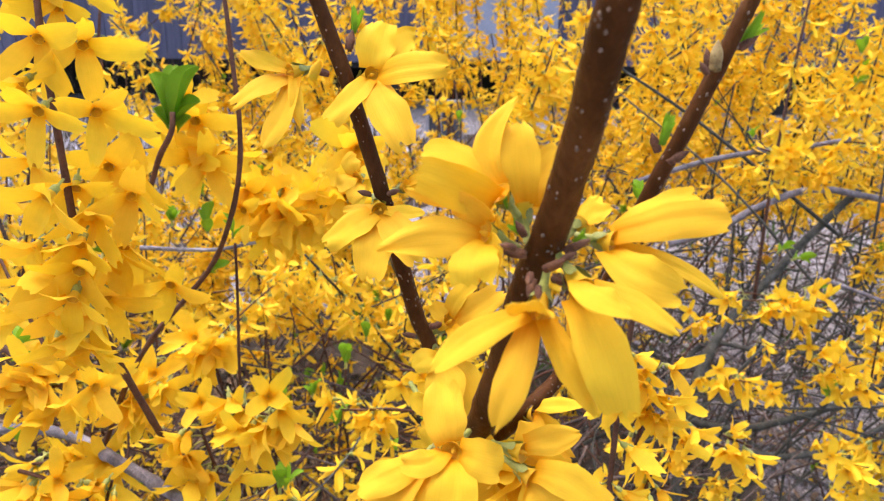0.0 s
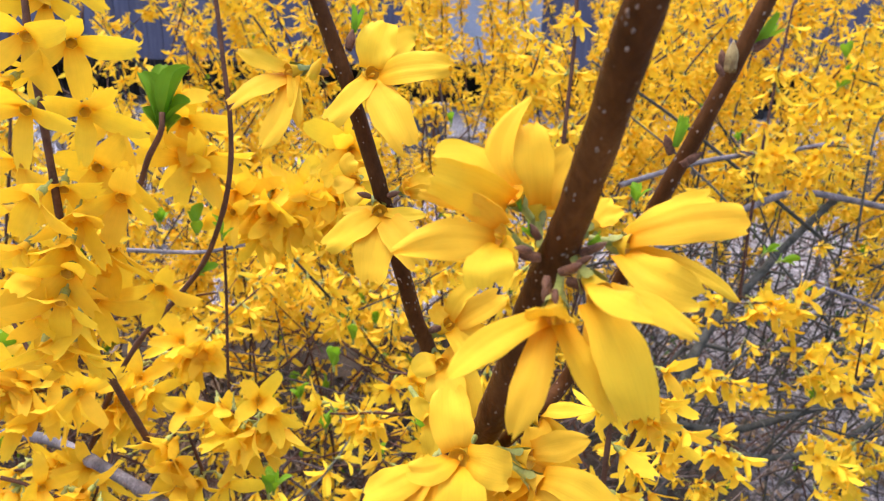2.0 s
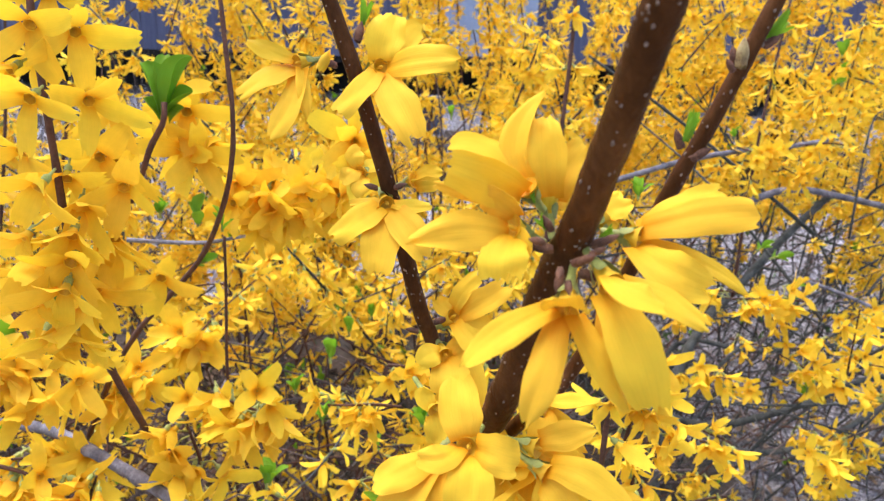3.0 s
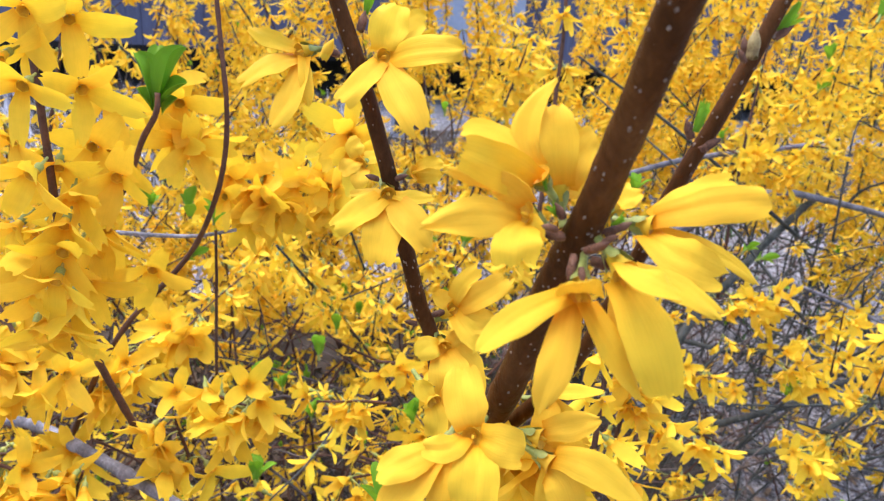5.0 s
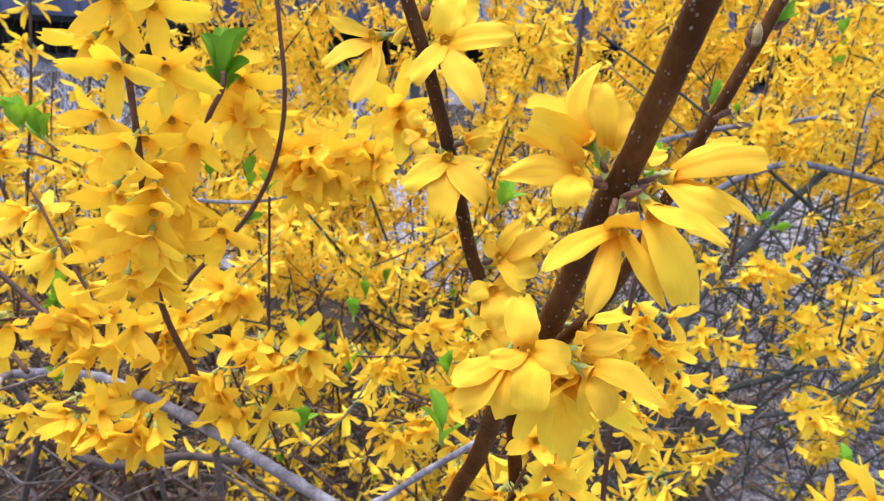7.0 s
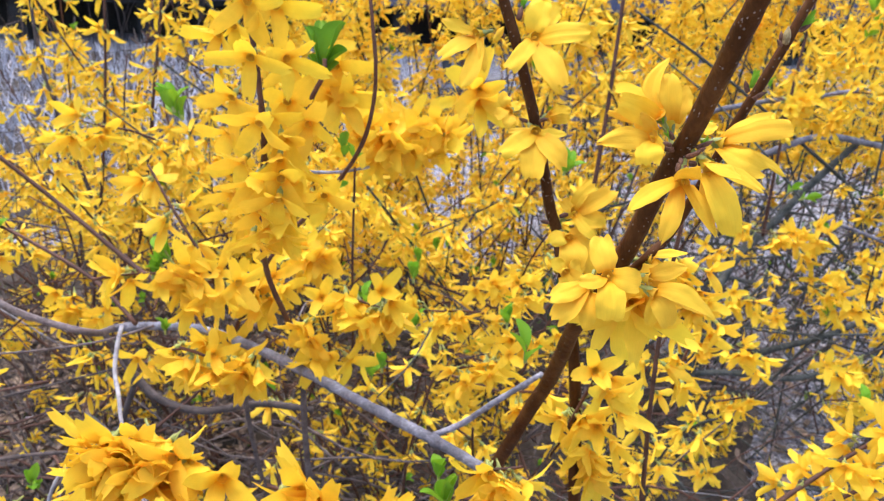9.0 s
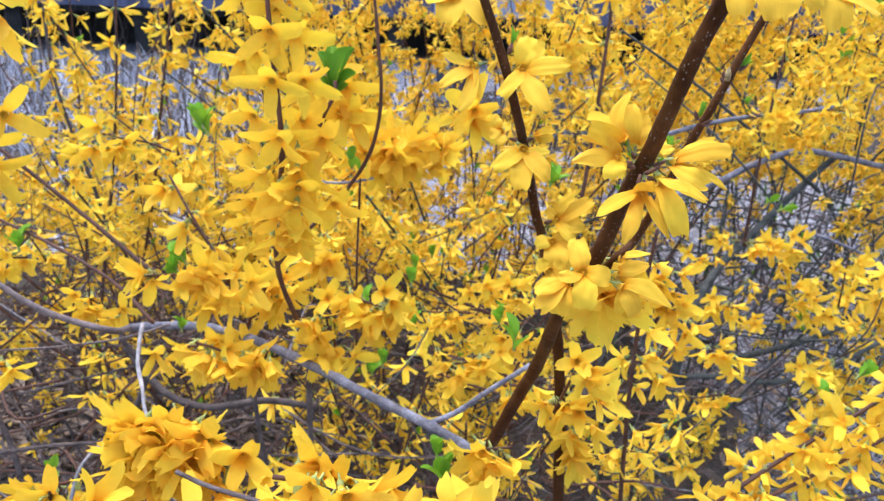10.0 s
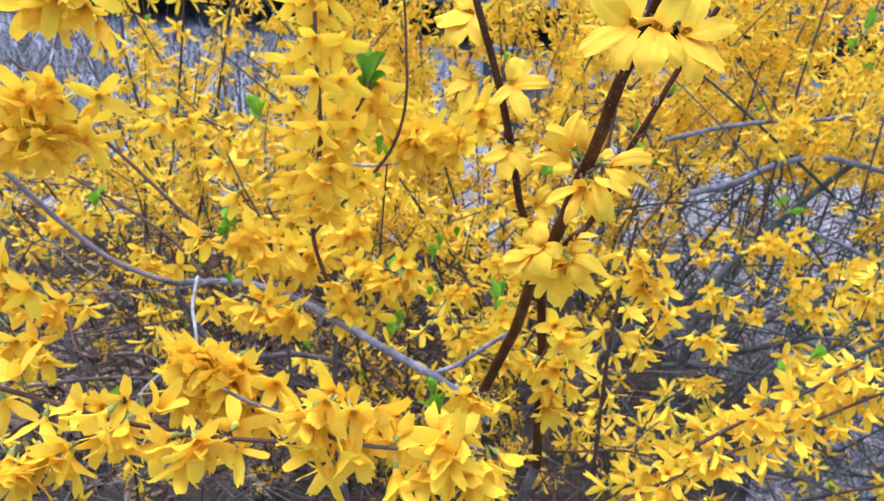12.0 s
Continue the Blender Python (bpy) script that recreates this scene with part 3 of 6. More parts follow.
def grass_stuff(name, label, mat, count, area, height, seed, lean=0.3, width=0.004, category="grass"):
    rng = random.Random(seed)
    pile = Pile()
    for _ in range(count):
        x, y = rng.uniform(area[0], area[1]), rng.uniform(area[2], area[3])
        h = height * rng.uniform(0.4, 1.2)
        d = Vector((rng.gauss(0, lean), rng.gauss(0, lean), 1))
        a = rng.uniform(0, 6.28)
        v, f, u = blade((x, y, ground_height(x, y) - 0.01), d, (math.cos(a), math.sin(a), 0), h, width * rng.uniform(0.7, 1.6), rng.uniform(0, 0.9), 0.2, 0.2, 5, 2, rng, 0, lambda s: 1 - 0.85 * s)
        pile.add(v, f, 0, u)
    tagged(new(name, pile.mesh(name, (mat,))), label, category, kind="stuff")


grass_stuff("dry_grass", "tall bleached dry grass behind the shrubs", STRAW, 3800, (-5.0, -0.3, 2.6, 6.2), 0.30, 8, 0.45, 0.012)
grass_stuff("dry_stalk", "upright bare dry stalks among the grass", OLD, 170, (-4.5, -0.4, 2.8, 6.6), 0.75, 13, 0.22, 0.010, "stalks")
grass_stuff("dry_grass", "short dry grass tufts in the gravel", STRAW, 1500, (-0.4, 4.0, 3.4, 6.4), 0.14, 9, 0.4, 0.006)
grass_stuff("ground_cover", "low fresh green weeds under the shrubs", MOSS, 2200, (-1.6, 0.5, 0.75, 2.2), 0.11, 10, 0.6, 0.014, "weeds")
grass_stuff("ground_cover", "sparse low green weeds in the gravel", MOSS, 350, (0.3, 2.4, 2.0, 3.8), 0.10, 15, 0.6, 0.012, "weeds")


# ---- the shed behind ----
def box(lo, hi, inset=0.004):
    (a, b, c), (d, e, g) = lo, hi
    i = inset
    verts = []
    for z, k in ((c, i), (c + i, 0), (g - i, 0), (g, i)):
        verts += [(a + k, b + k, z), (d - k, b + k, z), (d - k, e - k, z), (a + k, e - k, z)]
    faces = [(3, 2, 1, 0), (12, 13, 14, 15)]
    for r in range(3):
        o = r * 4
        faces += [(o + k, o + (k + 1) % 4, o + 4 + (k + 1) % 4, o + 4 + k) for k in range(4)]
    return verts, faces


def make_shed():
    shed = thing("shed", (-1.0, 7.6, 0.0), "slate-blue boarded shed raised over a dark crawl space", "shed")
    rng = random.Random(12)
    for k in range(82):
        x = -6.0 + k * 0.15
        if -0.25 < x < 1.05:
            continue
        v, f = box((x, 7.50 + rng.uniform(0, 0.006), 0.46), (x + 0.145, 7.53, 2.7))
        part("board", mesh_of("board", v, f, (BOARD,), smooth=False), shed)
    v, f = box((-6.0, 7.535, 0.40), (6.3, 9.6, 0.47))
    part("floor_beam", mesh_of("floor_beam", v, f, (DARK,), smooth=False), shed, "floor beam with crawl-space shade in its colour")
    v, f = box((-6.0, 7.54, 0.475), (6.3, 9.6, 2.69))
    part("body", mesh_of("body", v, f, (BOARD,), smooth=False), shed)
    v, f = box((-6.2, 7.3, 2.705), (6.5, 9.8, 2.80))
    part("roof", mesh_of("roof", v, f, (DARK,), smooth=False), shed, "flat dark roof")
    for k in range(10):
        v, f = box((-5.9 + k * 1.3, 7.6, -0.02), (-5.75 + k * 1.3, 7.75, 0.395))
        part("pier", mesh_of("pier", v, f, (DARK,), smooth=False), shed, "timber pier with shade painted into its colour")
    # near-black sheet added behind the piers to paint the crawl space's shade
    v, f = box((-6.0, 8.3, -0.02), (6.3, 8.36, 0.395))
    part("back_wall", mesh_of("back_wall", v, f, (DARK,), smooth=False), shed, "near-black sheet added as the crawl space's shade")
    v, f = box((-0.24, 7.49, 0.50), (1.0, 7.53, 2.6))
    door = part("door", mesh_of("door", v, f, (PALE,), smooth=False), shed, "pale blue painted door")
    v, f = box((-0.20, 7.475, 0.95), (-0.12, 7.488, 1.1))
    part("door_handle", mesh_of("door_handle", v, f, (DARK,)), door)


make_shed()


def make_old_window():
    """A small framed pane that leans on the ground behind the shrubs."""
    top = thing("window_frame", (-0.04, 4.2, 0.0), "small grey-blue window frame with dark dusty panes", "window frame")
    for lo, hi in (((-0.15, 4.2, 0.29), (-0.132, 4.225, 0.53)), ((-0.075, 4.2, 0.3085), (-0.057, 4.225, 0.5115)), ((0.052, 4.2, 0.29), (0.07, 4.225, 0.53)), ((-0.1315, 4.2, 0.512), (0.0515, 4.225, 0.53)), ((-0.1315, 4.2, 0.29), (0.0515, 4.225, 0.308))):
        v, f = box(lo, hi, 0.002)
        part("rail", mesh_of("rail", v, f, (FRAME,), smooth=False), top, "grey-blue painted rail")
    for lo, hi in (((-0.1315, 4.212, 0.3085), (-0.0755, 4.218, 0.5115)), ((-0.0565, 4.212, 0.3085), (0.0515, 4.218, 0.5115))):
        v, f = box(lo, hi, 0.001)
        part("pane", mesh_of("pane", v, f, (GLASS_DARK,), smooth=False), top, "dark dusty glass pane")
    for x in (-0.15, 0.052):
        v, f = box((x, 4.2, -0.03), (x + 0.018, 4.225, 0.2895), 0.002)
        part("leg", mesh_of("leg", v, f, (FRAME,), smooth=False), top)


make_old_window()



def make_tub():
    """A shallow plastic tub left on the ground behind the shrubs."""
    v, f = ring_tube(((0.004, 0.004), (0.0, 0.085), (0.004, 0.095), (0.105, 0.118), (0.112, 0.128), (0.118, 0.126), (0.112, 0.114), (0.012, 0.088), (0.010, 0.004)), 28)
    ob = new("plastic_tub", mesh_of("plastic_tub", v, f, (PALE,)))
    ob.matrix_world = pose(0.36, 5.1, 0.03, -12, 6, 20)
    tagged(ob, "shallow pale blue plastic tub on the ground", "tub")


make_tub()

# ---- the shrubs ----
KIND = "forsythia shrub"
SAME = "forsythia shrubs in bloom"
front_shrub = thing("forsythia_shrub", (-0.30, 0.78, 0.0), "forsythia in full yellow bloom on brown stems", KIND, SAME)
left_shrub = thing("forsythia_shrub", (-0.80, 1.25, 0.0), "loose forsythia with upright shoots and scattered yellow blossom", KIND, SAME)
right_shrub = thing("forsythia_shrub", (0.40, 1.45, 0.0), "forsythia with bare grey limbs low down, yellow above", KIND, SAME)
back_shrub = thing("forsythia_shrub", (0.15, 2.15, 0.0), "dense forsythia thick with small yellow blossom", KIND, SAME)
far_shrub = thing("forsythia_shrub", (1.25, 2.20, 0.0), "tall forsythia beside the gravel, thick with yellow blossom", KIND, SAME)
middle_shrub = thing("forsythia_shrub", (-0.18, 1.32, 0.0), "bushy forsythia with crowded yellow blossom", KIND, SAME)
low_shrub = thing("forsythia_shrub", (-1.05, 1.55, 0.0), "low forsythia with short shoots and scattered yellow blossom", KIND, SAME)
rear_left_shrub = thing("forsythia_shrub", (-0.75, 2.3, 0.0), "sparse forsythia before the dry grass", KIND, SAME)


def set_flower(shrub, place, axis, size):
    tube_mesh, petal_meshes = SPLIT_FLOWERS[(1, 2, 3, 4, 5, 7)[int(abs(place[0] * 7919)) % 6]]
    flower = part("flower", tube_mesh, shrub, m=aim(place, axis, place[2] * 97, size))
    for me in petal_meshes:
        part("petal", me, flower)


def cluster(shrub, centre, count, rx, rz, size, seed, face):
    """A bunch of blossoms crowded along a short twig."""
    rng = random.Random(seed)
    centre = Vector(centre)
    way = Vector((rng.uniform(0.6, 1.0) * rng.choice((-1, 1)), rng.uniform(-0.3, 0.3), rng.uniform(-0.35, 0.35))) if rx > rz else Vector((rng.uniform(-0.4, 0.4), rng.uniform(-0.3, 0.3), 1.0))
    way = way.normalized() * max(rx, rz)
    thin = min(rx, rz)
    pile = Pile()
    line = smooth_line([centre - way * 1.1, centre - way * 0.4 + Vector((0, 0, 0.1 * thin)), centre + way * 0.4, centre + way * 0.95], 5)
    twig = part("branch", mesh_of("branch", *tube(line, lambda s: 0.0014 - 0.0006 * s, 6), (TWIG,)), shrub)
    for k in range(count):
        a = centre + way * rng.uniform(-0.9, 0.9)
        d = Vector((rng.gauss(0, 1), rng.gauss(0, 1), rng.gauss(0, 1))).normalized() * rng.uniform(0.25, 0.85)
        p = a + d * thin
        axis = Vector((d.x * 0.9 + rng.uniform(-0.5, 0.5), d.y * 0.5 - 0.2 - face + rng.uniform(-0.4, 0.4), d.z * 0.8 - 0.35 + rng.uniform(-0.45, 0.45))).normalized()
        part("flower", NEAR_FLOWERS[rng.randrange(8)], twig, m=aim(p, axis, rng.uniform(0, 6.28), size * rng.uniform(0.85, 1.15)))
        v, f = tube(smooth_line([a, a.lerp(p, 0.6) + Vector((0, 0, 0.002)), p - axis * 0.003], 3), lambda s: 0.0006, 4)
        pile.add(v, f)
    part("flower_stalk", pile.mesh("flower_stalk", (CALYX,)), twig, "thin green flower stalks", kind="stuff")


def stem_foot(shrub, top, r):
    """The lower part of a stem, from the ground up to where it comes into the open."""
    p = Vector(top)
    base = Vector((p.x * 0.7 - 0.05, p.y + 0.16, -0.03))
    line = smooth_line([base, base.lerp(p, 0.35) + Vector((0.012, 0.02, 0)), base.lerp(p, 0.75) + Vector((-0.008, 0.012, 0)), p], 7)
    part("branch", mesh_of("branch", *tube(line, lambda s: r * (1.25 - 0.25 * s), 8, 0.12, p.x * 9), (OLD,)), shrub, "dark lower stem")


def set_tuft(shrub, place, axis, size):
    part("leaf_tuft", TUFTS[int(abs(place[0] * 7919)) % len(TUFTS)], shrub, "tuft of fresh green leaves", m=aim(place, axis, place[1] * 31, size))


# main stems of the front shrub
main_stem, main_stem_line = branch(front_shrub, [(-0.0145, 0.3071, 0.7411), (-0.0047, 0.2893, 0.7763), (0.0065, 0.2631, 0.8302), (0.0143, 0.2338, 0.8768), (0.0174, 0.2002, 0.9261), (0.0253, 0.1665, 0.9731), (0.0290, 0.1568, 0.9947), (0.0321, 0.1474, 1.0154), (0.0347, 0.1384, 1.0296), (0.0380, 0.1293, 1.0499), (0.0388, 0.1183, 1.0662), (0.0399, 0.1107, 1.0782), (0.0421, 0.1050, 1.0896), (0.0495, 0.0875, 1.1248), (0.0610, 0.0614, 1.1776)], 0.0044, 0.0028, BARK, 'smooth chestnut-brown stem with pale lenticels', 16, 7, 0)
lenticels(main_stem, main_stem_line, 0.0044, 0.0028, 440, 3, 0.00068)
stem_foot(front_shrub, main_stem_line[0], 0.0056)
second_stem, second_stem_line = branch(front_shrub, [(0.0182, 0.2041, 0.9224), (0.0148, 0.2208, 0.9313), (0.0101, 0.2366, 0.9551), (0.0049, 0.2346, 0.9700), (-0.0005, 0.2317, 0.9914), (-0.0064, 0.2324, 1.0141), (-0.0140, 0.2349, 1.0387), (-0.0191, 0.2362, 1.0538), (-0.0259, 0.2384, 1.0716), (-0.0334, 0.2410, 1.0903), (-0.0411, 0.2439, 1.1099), (-0.0491, 0.2470, 1.1302)], 0.003, 0.0021, BARK, 'brown flowering stem with pale lenticels', 12, 7, 0)
lenticels(second_stem, second_stem_line, 0.003, 0.0023, 200, 4, 0.0006)
third_stem, third_stem_line = branch(front_shrub, [(0.0191, 0.2012, 0.9285), (0.0344, 0.1701, 0.9708), (0.0457, 0.1763, 0.9806), (0.0531, 0.1659, 1.0094), (0.0585, 0.1590, 1.0327), (0.0638, 0.1581, 1.0459), (0.0698, 0.1579, 1.0611), (0.0756, 0.1578, 1.0766), (0.0800, 0.1564, 1.0883), (0.0848, 0.1551, 1.1003), (0.0896, 0.1539, 1.1124)], 0.0021, 0.0014, BARK, 'brown budding stem with pale lenticels', 12, 7, 0)
lenticels(third_stem, third_stem_line, 0.0021, 0.0014, 170, 5, 0.0006)
grey_limb, grey_limb_line = branch(front_shrub, [(-0.3880, 0.5553, 0.7090), (-0.3355, 0.5309, 0.7273), (-0.2736, 0.4872, 0.7508), (-0.2123, 0.4309, 0.7702), (-0.1552, 0.3933, 0.7695), (-0.1017, 0.3550, 0.7673), (-0.0521, 0.3135, 0.7705), (-0.0146, 0.2978, 0.7578), (0.0009, 0.3005, 0.7379)], 0.0042, 0.0037, GREY, 'thick grey limb with flaking bark', 14, 14, 0.05)
grey_arm, grey_arm_line = branch(front_shrub, [(-0.3880, 0.5553, 0.7090), (-0.3656, 0.4690, 0.7535), (-0.4262, 0.4640, 0.7757), (-0.4751, 0.4577, 0.8183), (-0.5154, 0.4449, 0.8698), (-0.5636, 0.4345, 0.9278)], 0.0036, 0.0026, ARM, 'bare grey limb curving upwards', 10, 7, 0)
side_twig, side_twig_line = branch(front_shrub, [(-0.0532, 0.3138, 0.7712), (-0.0313, 0.3178, 0.7803), (-0.0133, 0.3105, 0.8014), (0.0176, 0.2938, 0.8385)], 0.0024, 0.0018, GREY, 'grey side twig', 8, 7, 0)
dead_twig, dead_twig_line = branch(front_shrub, [(-0.3111, 0.4208, 0.7882), (-0.3006, 0.3894, 0.7898), (-0.2951, 0.3686, 0.7790), (-0.2847, 0.3486, 0.7693), (-0.2784, 0.3346, 0.7613), (-0.2699, 0.3224, 0.7574), (-0.2561, 0.3117, 0.7559)], 0.0019, 0.0013, DEAD, 'bleached dead twig hanging down', 8, 7, 0.022)
left_shoot, left_shoot_line = branch(front_shrub, [(-0.1642, 0.4220, 0.7746), (-0.1728, 0.4166, 0.8036), (-0.1822, 0.4086, 0.8404), (-0.1795, 0.3848, 0.8789), (-0.1703, 0.3523, 0.9235), (-0.1605, 0.3312, 0.9552), (-0.1567, 0.3227, 0.9768), (-0.1570, 0.3223, 0.9999), (-0.1598, 0.3262, 1.0260), (-0.1626, 0.3301, 1.0490), (-0.1645, 0.3356, 1.0737)], 0.0024, 0.0015, TWIG, 'slender brown shoot crowded with blossom', 8, 7, 0.03)
stem_foot(front_shrub, left_shoot_line[0], 0.0027)
thin_shoot, thin_shoot_line = branch(front_shrub, [(-0.2289, 0.4542, 0.7686), (-0.2231, 0.4530, 0.7810), (-0.2045, 0.4503, 0.8209), (-0.1810, 0.4463, 0.8575), (-0.1530, 0.4403, 0.8891), (-0.1301, 0.4281, 0.9173), (-0.1083, 0.3976, 0.9539), (-0.0993, 0.3915, 0.9828), (-0.0969, 0.3903, 1.0101), (-0.0991, 0.3940, 1.0355), (-0.1027, 0.4003, 1.0683), (-0.1080, 0.4072, 1.1028)], 0.002, 0.0011, TWIG, 'thin dark shoot with swollen joints', 8, 7, 0.04)
stem_foot(front_shrub, thin_shoot_line[0], 0.0023)
hanging_twig, hanging_twig_line = branch(front_shrub, [(-0.1217, 0.4290, 0.7714), (-0.1216, 0.4313, 0.8091), (-0.1214, 0.4330, 0.8455), (-0.1202, 0.4367, 0.8874), (-0.1181, 0.4343, 0.9272)], 0.0012, 0.0009, TWIG, 'thin red-brown upright twig', 8, 7, 0)
leaf_twig, leaf_twig_line = branch(front_shrub, [(-0.1509, 0.3812, 0.9627), (-0.1436, 0.3806, 0.9770), (-0.1374, 0.3803, 0.9922), (-0.1302, 0.3815, 1.0054), (-0.1297, 0.3848, 1.0150)], 0.0016, 0.0016, TWIG, 'short twig ending in fresh leaves', 8, 7, 0)
cross_twig, cross_twig_line = branch(front_shrub, [(-0.1790, 0.4370, 0.9223), (-0.1510, 0.4405, 0.9203), (-0.1293, 0.4382, 0.9220), (-0.1083, 0.4456, 0.9243)], 0.0015, 0.0011, GREY, 'thin grey horizontal twig', 8, 7, 0)
front_twig, front_twig_line = branch(front_shrub, [(-0.4253, 0.2240, 0.7767), (-0.3513, 0.1995, 0.7852), (-0.2793, 0.1826, 0.7863), (-0.1959, 0.1689, 0.7930), (-0.1366, 0.1646, 0.7997), (-0.0901, 0.1754, 0.7928)], 0.0022, 0.0014, TWIG, 'low twig loaded with blossom', 8, 7, 0)
put_flowers(front_twig, blossom_poses(front_twig_line, random.Random(21), 0.03, 0.08, 1, 1, None, 1.05, 0.8), NEAR_FLOWERS)
front_twig_b, front_twig_b_line = branch(front_shrub, [(-0.0012, 0.1828, 0.7971), (-0.0295, 0.1663, 0.8135), (-0.0631, 0.1535, 0.8140), (-0.1009, 0.1483, 0.8198), (-0.1360, 0.1632, 0.8216), (-0.1712, 0.1731, 0.8241), (-0.1932, 0.1830, 0.8250)], 0.0015, 0.0013, ARM, 'low twig with blossom in tight bunches', 8, 7, 0.025)
put_flowers(front_twig_b, blossom_poses(front_twig_b_line, random.Random(22), 0.028, 0, 0.6, 1.5, None, 1, 0.8), NEAR_FLOWERS)
low_twig, low_twig_line = branch(front_shrub, [(0.1042, 0.2778, 0.6751), (0.1489, 0.2909, 0.7070), (0.1935, 0.3036, 0.7380), (0.2386, 0.3227, 0.7583), (0.2851, 0.3411, 0.7768), (0.3422, 0.3633, 0.8046)], 0.002, 0.0014, TWIG, 'low arching flowering twig', 8, 7, 0)
put_flowers(low_twig, blossom_poses(low_twig_line, random.Random(23), 0.017, 0.05, 1, 2.0, None, 0.74, 0.8), NEAR_FLOWERS)
stem_foot(front_shrub, low_twig_line[0], 0.0024)
low_twig_b, low_twig_b_line = branch(front_shrub, [(0.1186, 0.2643, 0.6913), (0.1652, 0.2775, 0.7149), (0.2152, 0.2991, 0.7321), (0.2721, 0.3206, 0.7482), (0.3547, 0.3499, 0.7784), (0.4006, 0.3667, 0.7854)], 0.0018, 0.0012, TWIG, 'low arching flowering twig', 8, 7, 0)
put_flowers(low_twig_b, blossom_poses(low_twig_b_line, random.Random(24), 0.017, 0.05, 1, 2.2, None, 0.74, 0.8), NEAR_FLOWERS)
stem_foot(front_shrub, low_twig_b_line[0], 0.0022)
brown_rod, brown_rod_line = branch(front_shrub, [(0.0501, 0.2893, 0.7029), (0.0456, 0.2886, 0.7537), (0.0422, 0.2927, 0.8031), (0.0368, 0.2959, 0.8503), (0.0322, 0.2957, 0.8761)], 0.0046, 0.0036, BARK, 'upright reddish-brown stem', 10, 7, 0)
stem_foot(front_shrub, brown_rod_line[0], 0.0048)
red_shoot, red_shoot_line = branch(front_shrub, [(0.1109, 0.3359, 0.6587), (0.1093, 0.3429, 0.7149), (0.1078, 0.3507, 0.7735), (0.1098, 0.3621, 0.8275), (0.1140, 0.3729, 0.8800), (0.1170, 0.3761, 0.9139)], 0.002, 0.0014, TWIG, 'upright dark red shoot with blossom', 8, 7, 0.03)
put_flowers(red_shoot, blossom_poses(red_shoot_line, random.Random(25), 0.030, 0.2, 0.95, 1.5, None, 0.76, 0.8), NEAR_FLOWERS)
stem_foot(front_shrub, red_shoot_line[0], 0.0024)
left_rod, left_rod_line = branch(front_shrub, [(-0.3177, 0.5329, 0.7684), (-0.3673, 0.5771, 0.7705), (-0.4496, 0.6169, 0.8143), (-0.5121, 0.6264, 0.8636), (-0.5730, 0.6342, 0.9088), (-0.6322, 0.6417, 0.9530)], 0.0028, 0.0018, TWIG, 'slanting dark shoot', 8, 7, 0)
left_rod_b, left_rod_b_line = branch(front_shrub, [(-0.3293, 0.4843, 0.7552), (-0.3801, 0.5173, 0.7828), (-0.4575, 0.5496, 0.8086), (-0.5099, 0.5665, 0.8231), (-0.5828, 0.5868, 0.8461)], 0.0021, 0.0014, TWIG, 'slanting thin shoot', 8, 7, 0)
left_twig, left_twig_line = branch(front_shrub, [(-0.3049, 0.4664, 0.7644), (-0.3416, 0.4432, 0.7605), (-0.3922, 0.4218, 0.7608), (-0.4552, 0.4017, 0.7644), (-0.5004, 0.3909, 0.7644)], 0.0013, 0.0009, ARM, 'thin pale twig', 8, 7, 0)
red_twig, red_twig_line = branch(front_shrub, [(-0.2202, 0.4044, 0.8243), (-0.2340, 0.4158, 0.8518), (-0.2641, 0.4402, 0.8848), (-0.2895, 0.4632, 0.9143)], 0.0016, 0.001, TWIG, 'thin red-brown twig', 8, 7, 0)
put_flowers(red_twig, blossom_poses(red_twig_line, random.Random(26), 0.03, 0.3, 1, 1.4, None, 0.95, 0.8), NEAR_FLOWERS)
left_vertical, left_vertical_line = branch(left_shrub, [(-0.6181, 0.9346, 0.5087), (-0.6042, 0.9608, 0.6249), (-0.5900, 0.9819, 0.7289), (-0.5799, 1.0124, 0.8554), (-0.5787, 1.0409, 0.9511), (-0.5813, 1.0722, 1.0535)], 0.003, 0.002, TWIG, 'tall upright brown shoot', 8, 7, 0)
put_flowers(left_vertical, blossom_poses(left_vertical_line, random.Random(27), 0.05, 0.25, 1, 1.7, None, 1.15, 0.8))
left_vertical_b, left_vertical_b_line = branch(left_shrub, [(-0.5926, 1.0142, 0.4918), (-0.5691, 1.0431, 0.6149), (-0.5510, 1.0706, 0.7343), (-0.5420, 1.1066, 0.8481), (-0.5311, 1.1419, 0.9602), (-0.5254, 1.1690, 1.0523)], 0.0032, 0.0024, TWIG, 'tall upright brown shoot', 8, 7, 0)
put_flowers(left_vertical_b, blossom_poses(left_vertical_b_line, random.Random(28), 0.05, 0.3, 1, 1.6, None, 1.15, 0.8))
left_slant, left_slant_line = branch(left_shrub, [(-0.6171, 1.0145, 0.6240), (-0.6466, 1.0328, 0.7209), (-0.6798, 1.0499, 0.8149), (-0.7050, 1.0724, 0.8960), (-0.7201, 1.1018, 0.9938)], 0.0034, 0.0024, OLD, 'slanting grey-brown shoot', 8, 7, 0)
put_flowers(left_slant, blossom_poses(left_slant_line, random.Random(29), 0.06, 0.3, 1, 1.2, None, 1.1, 0.8))
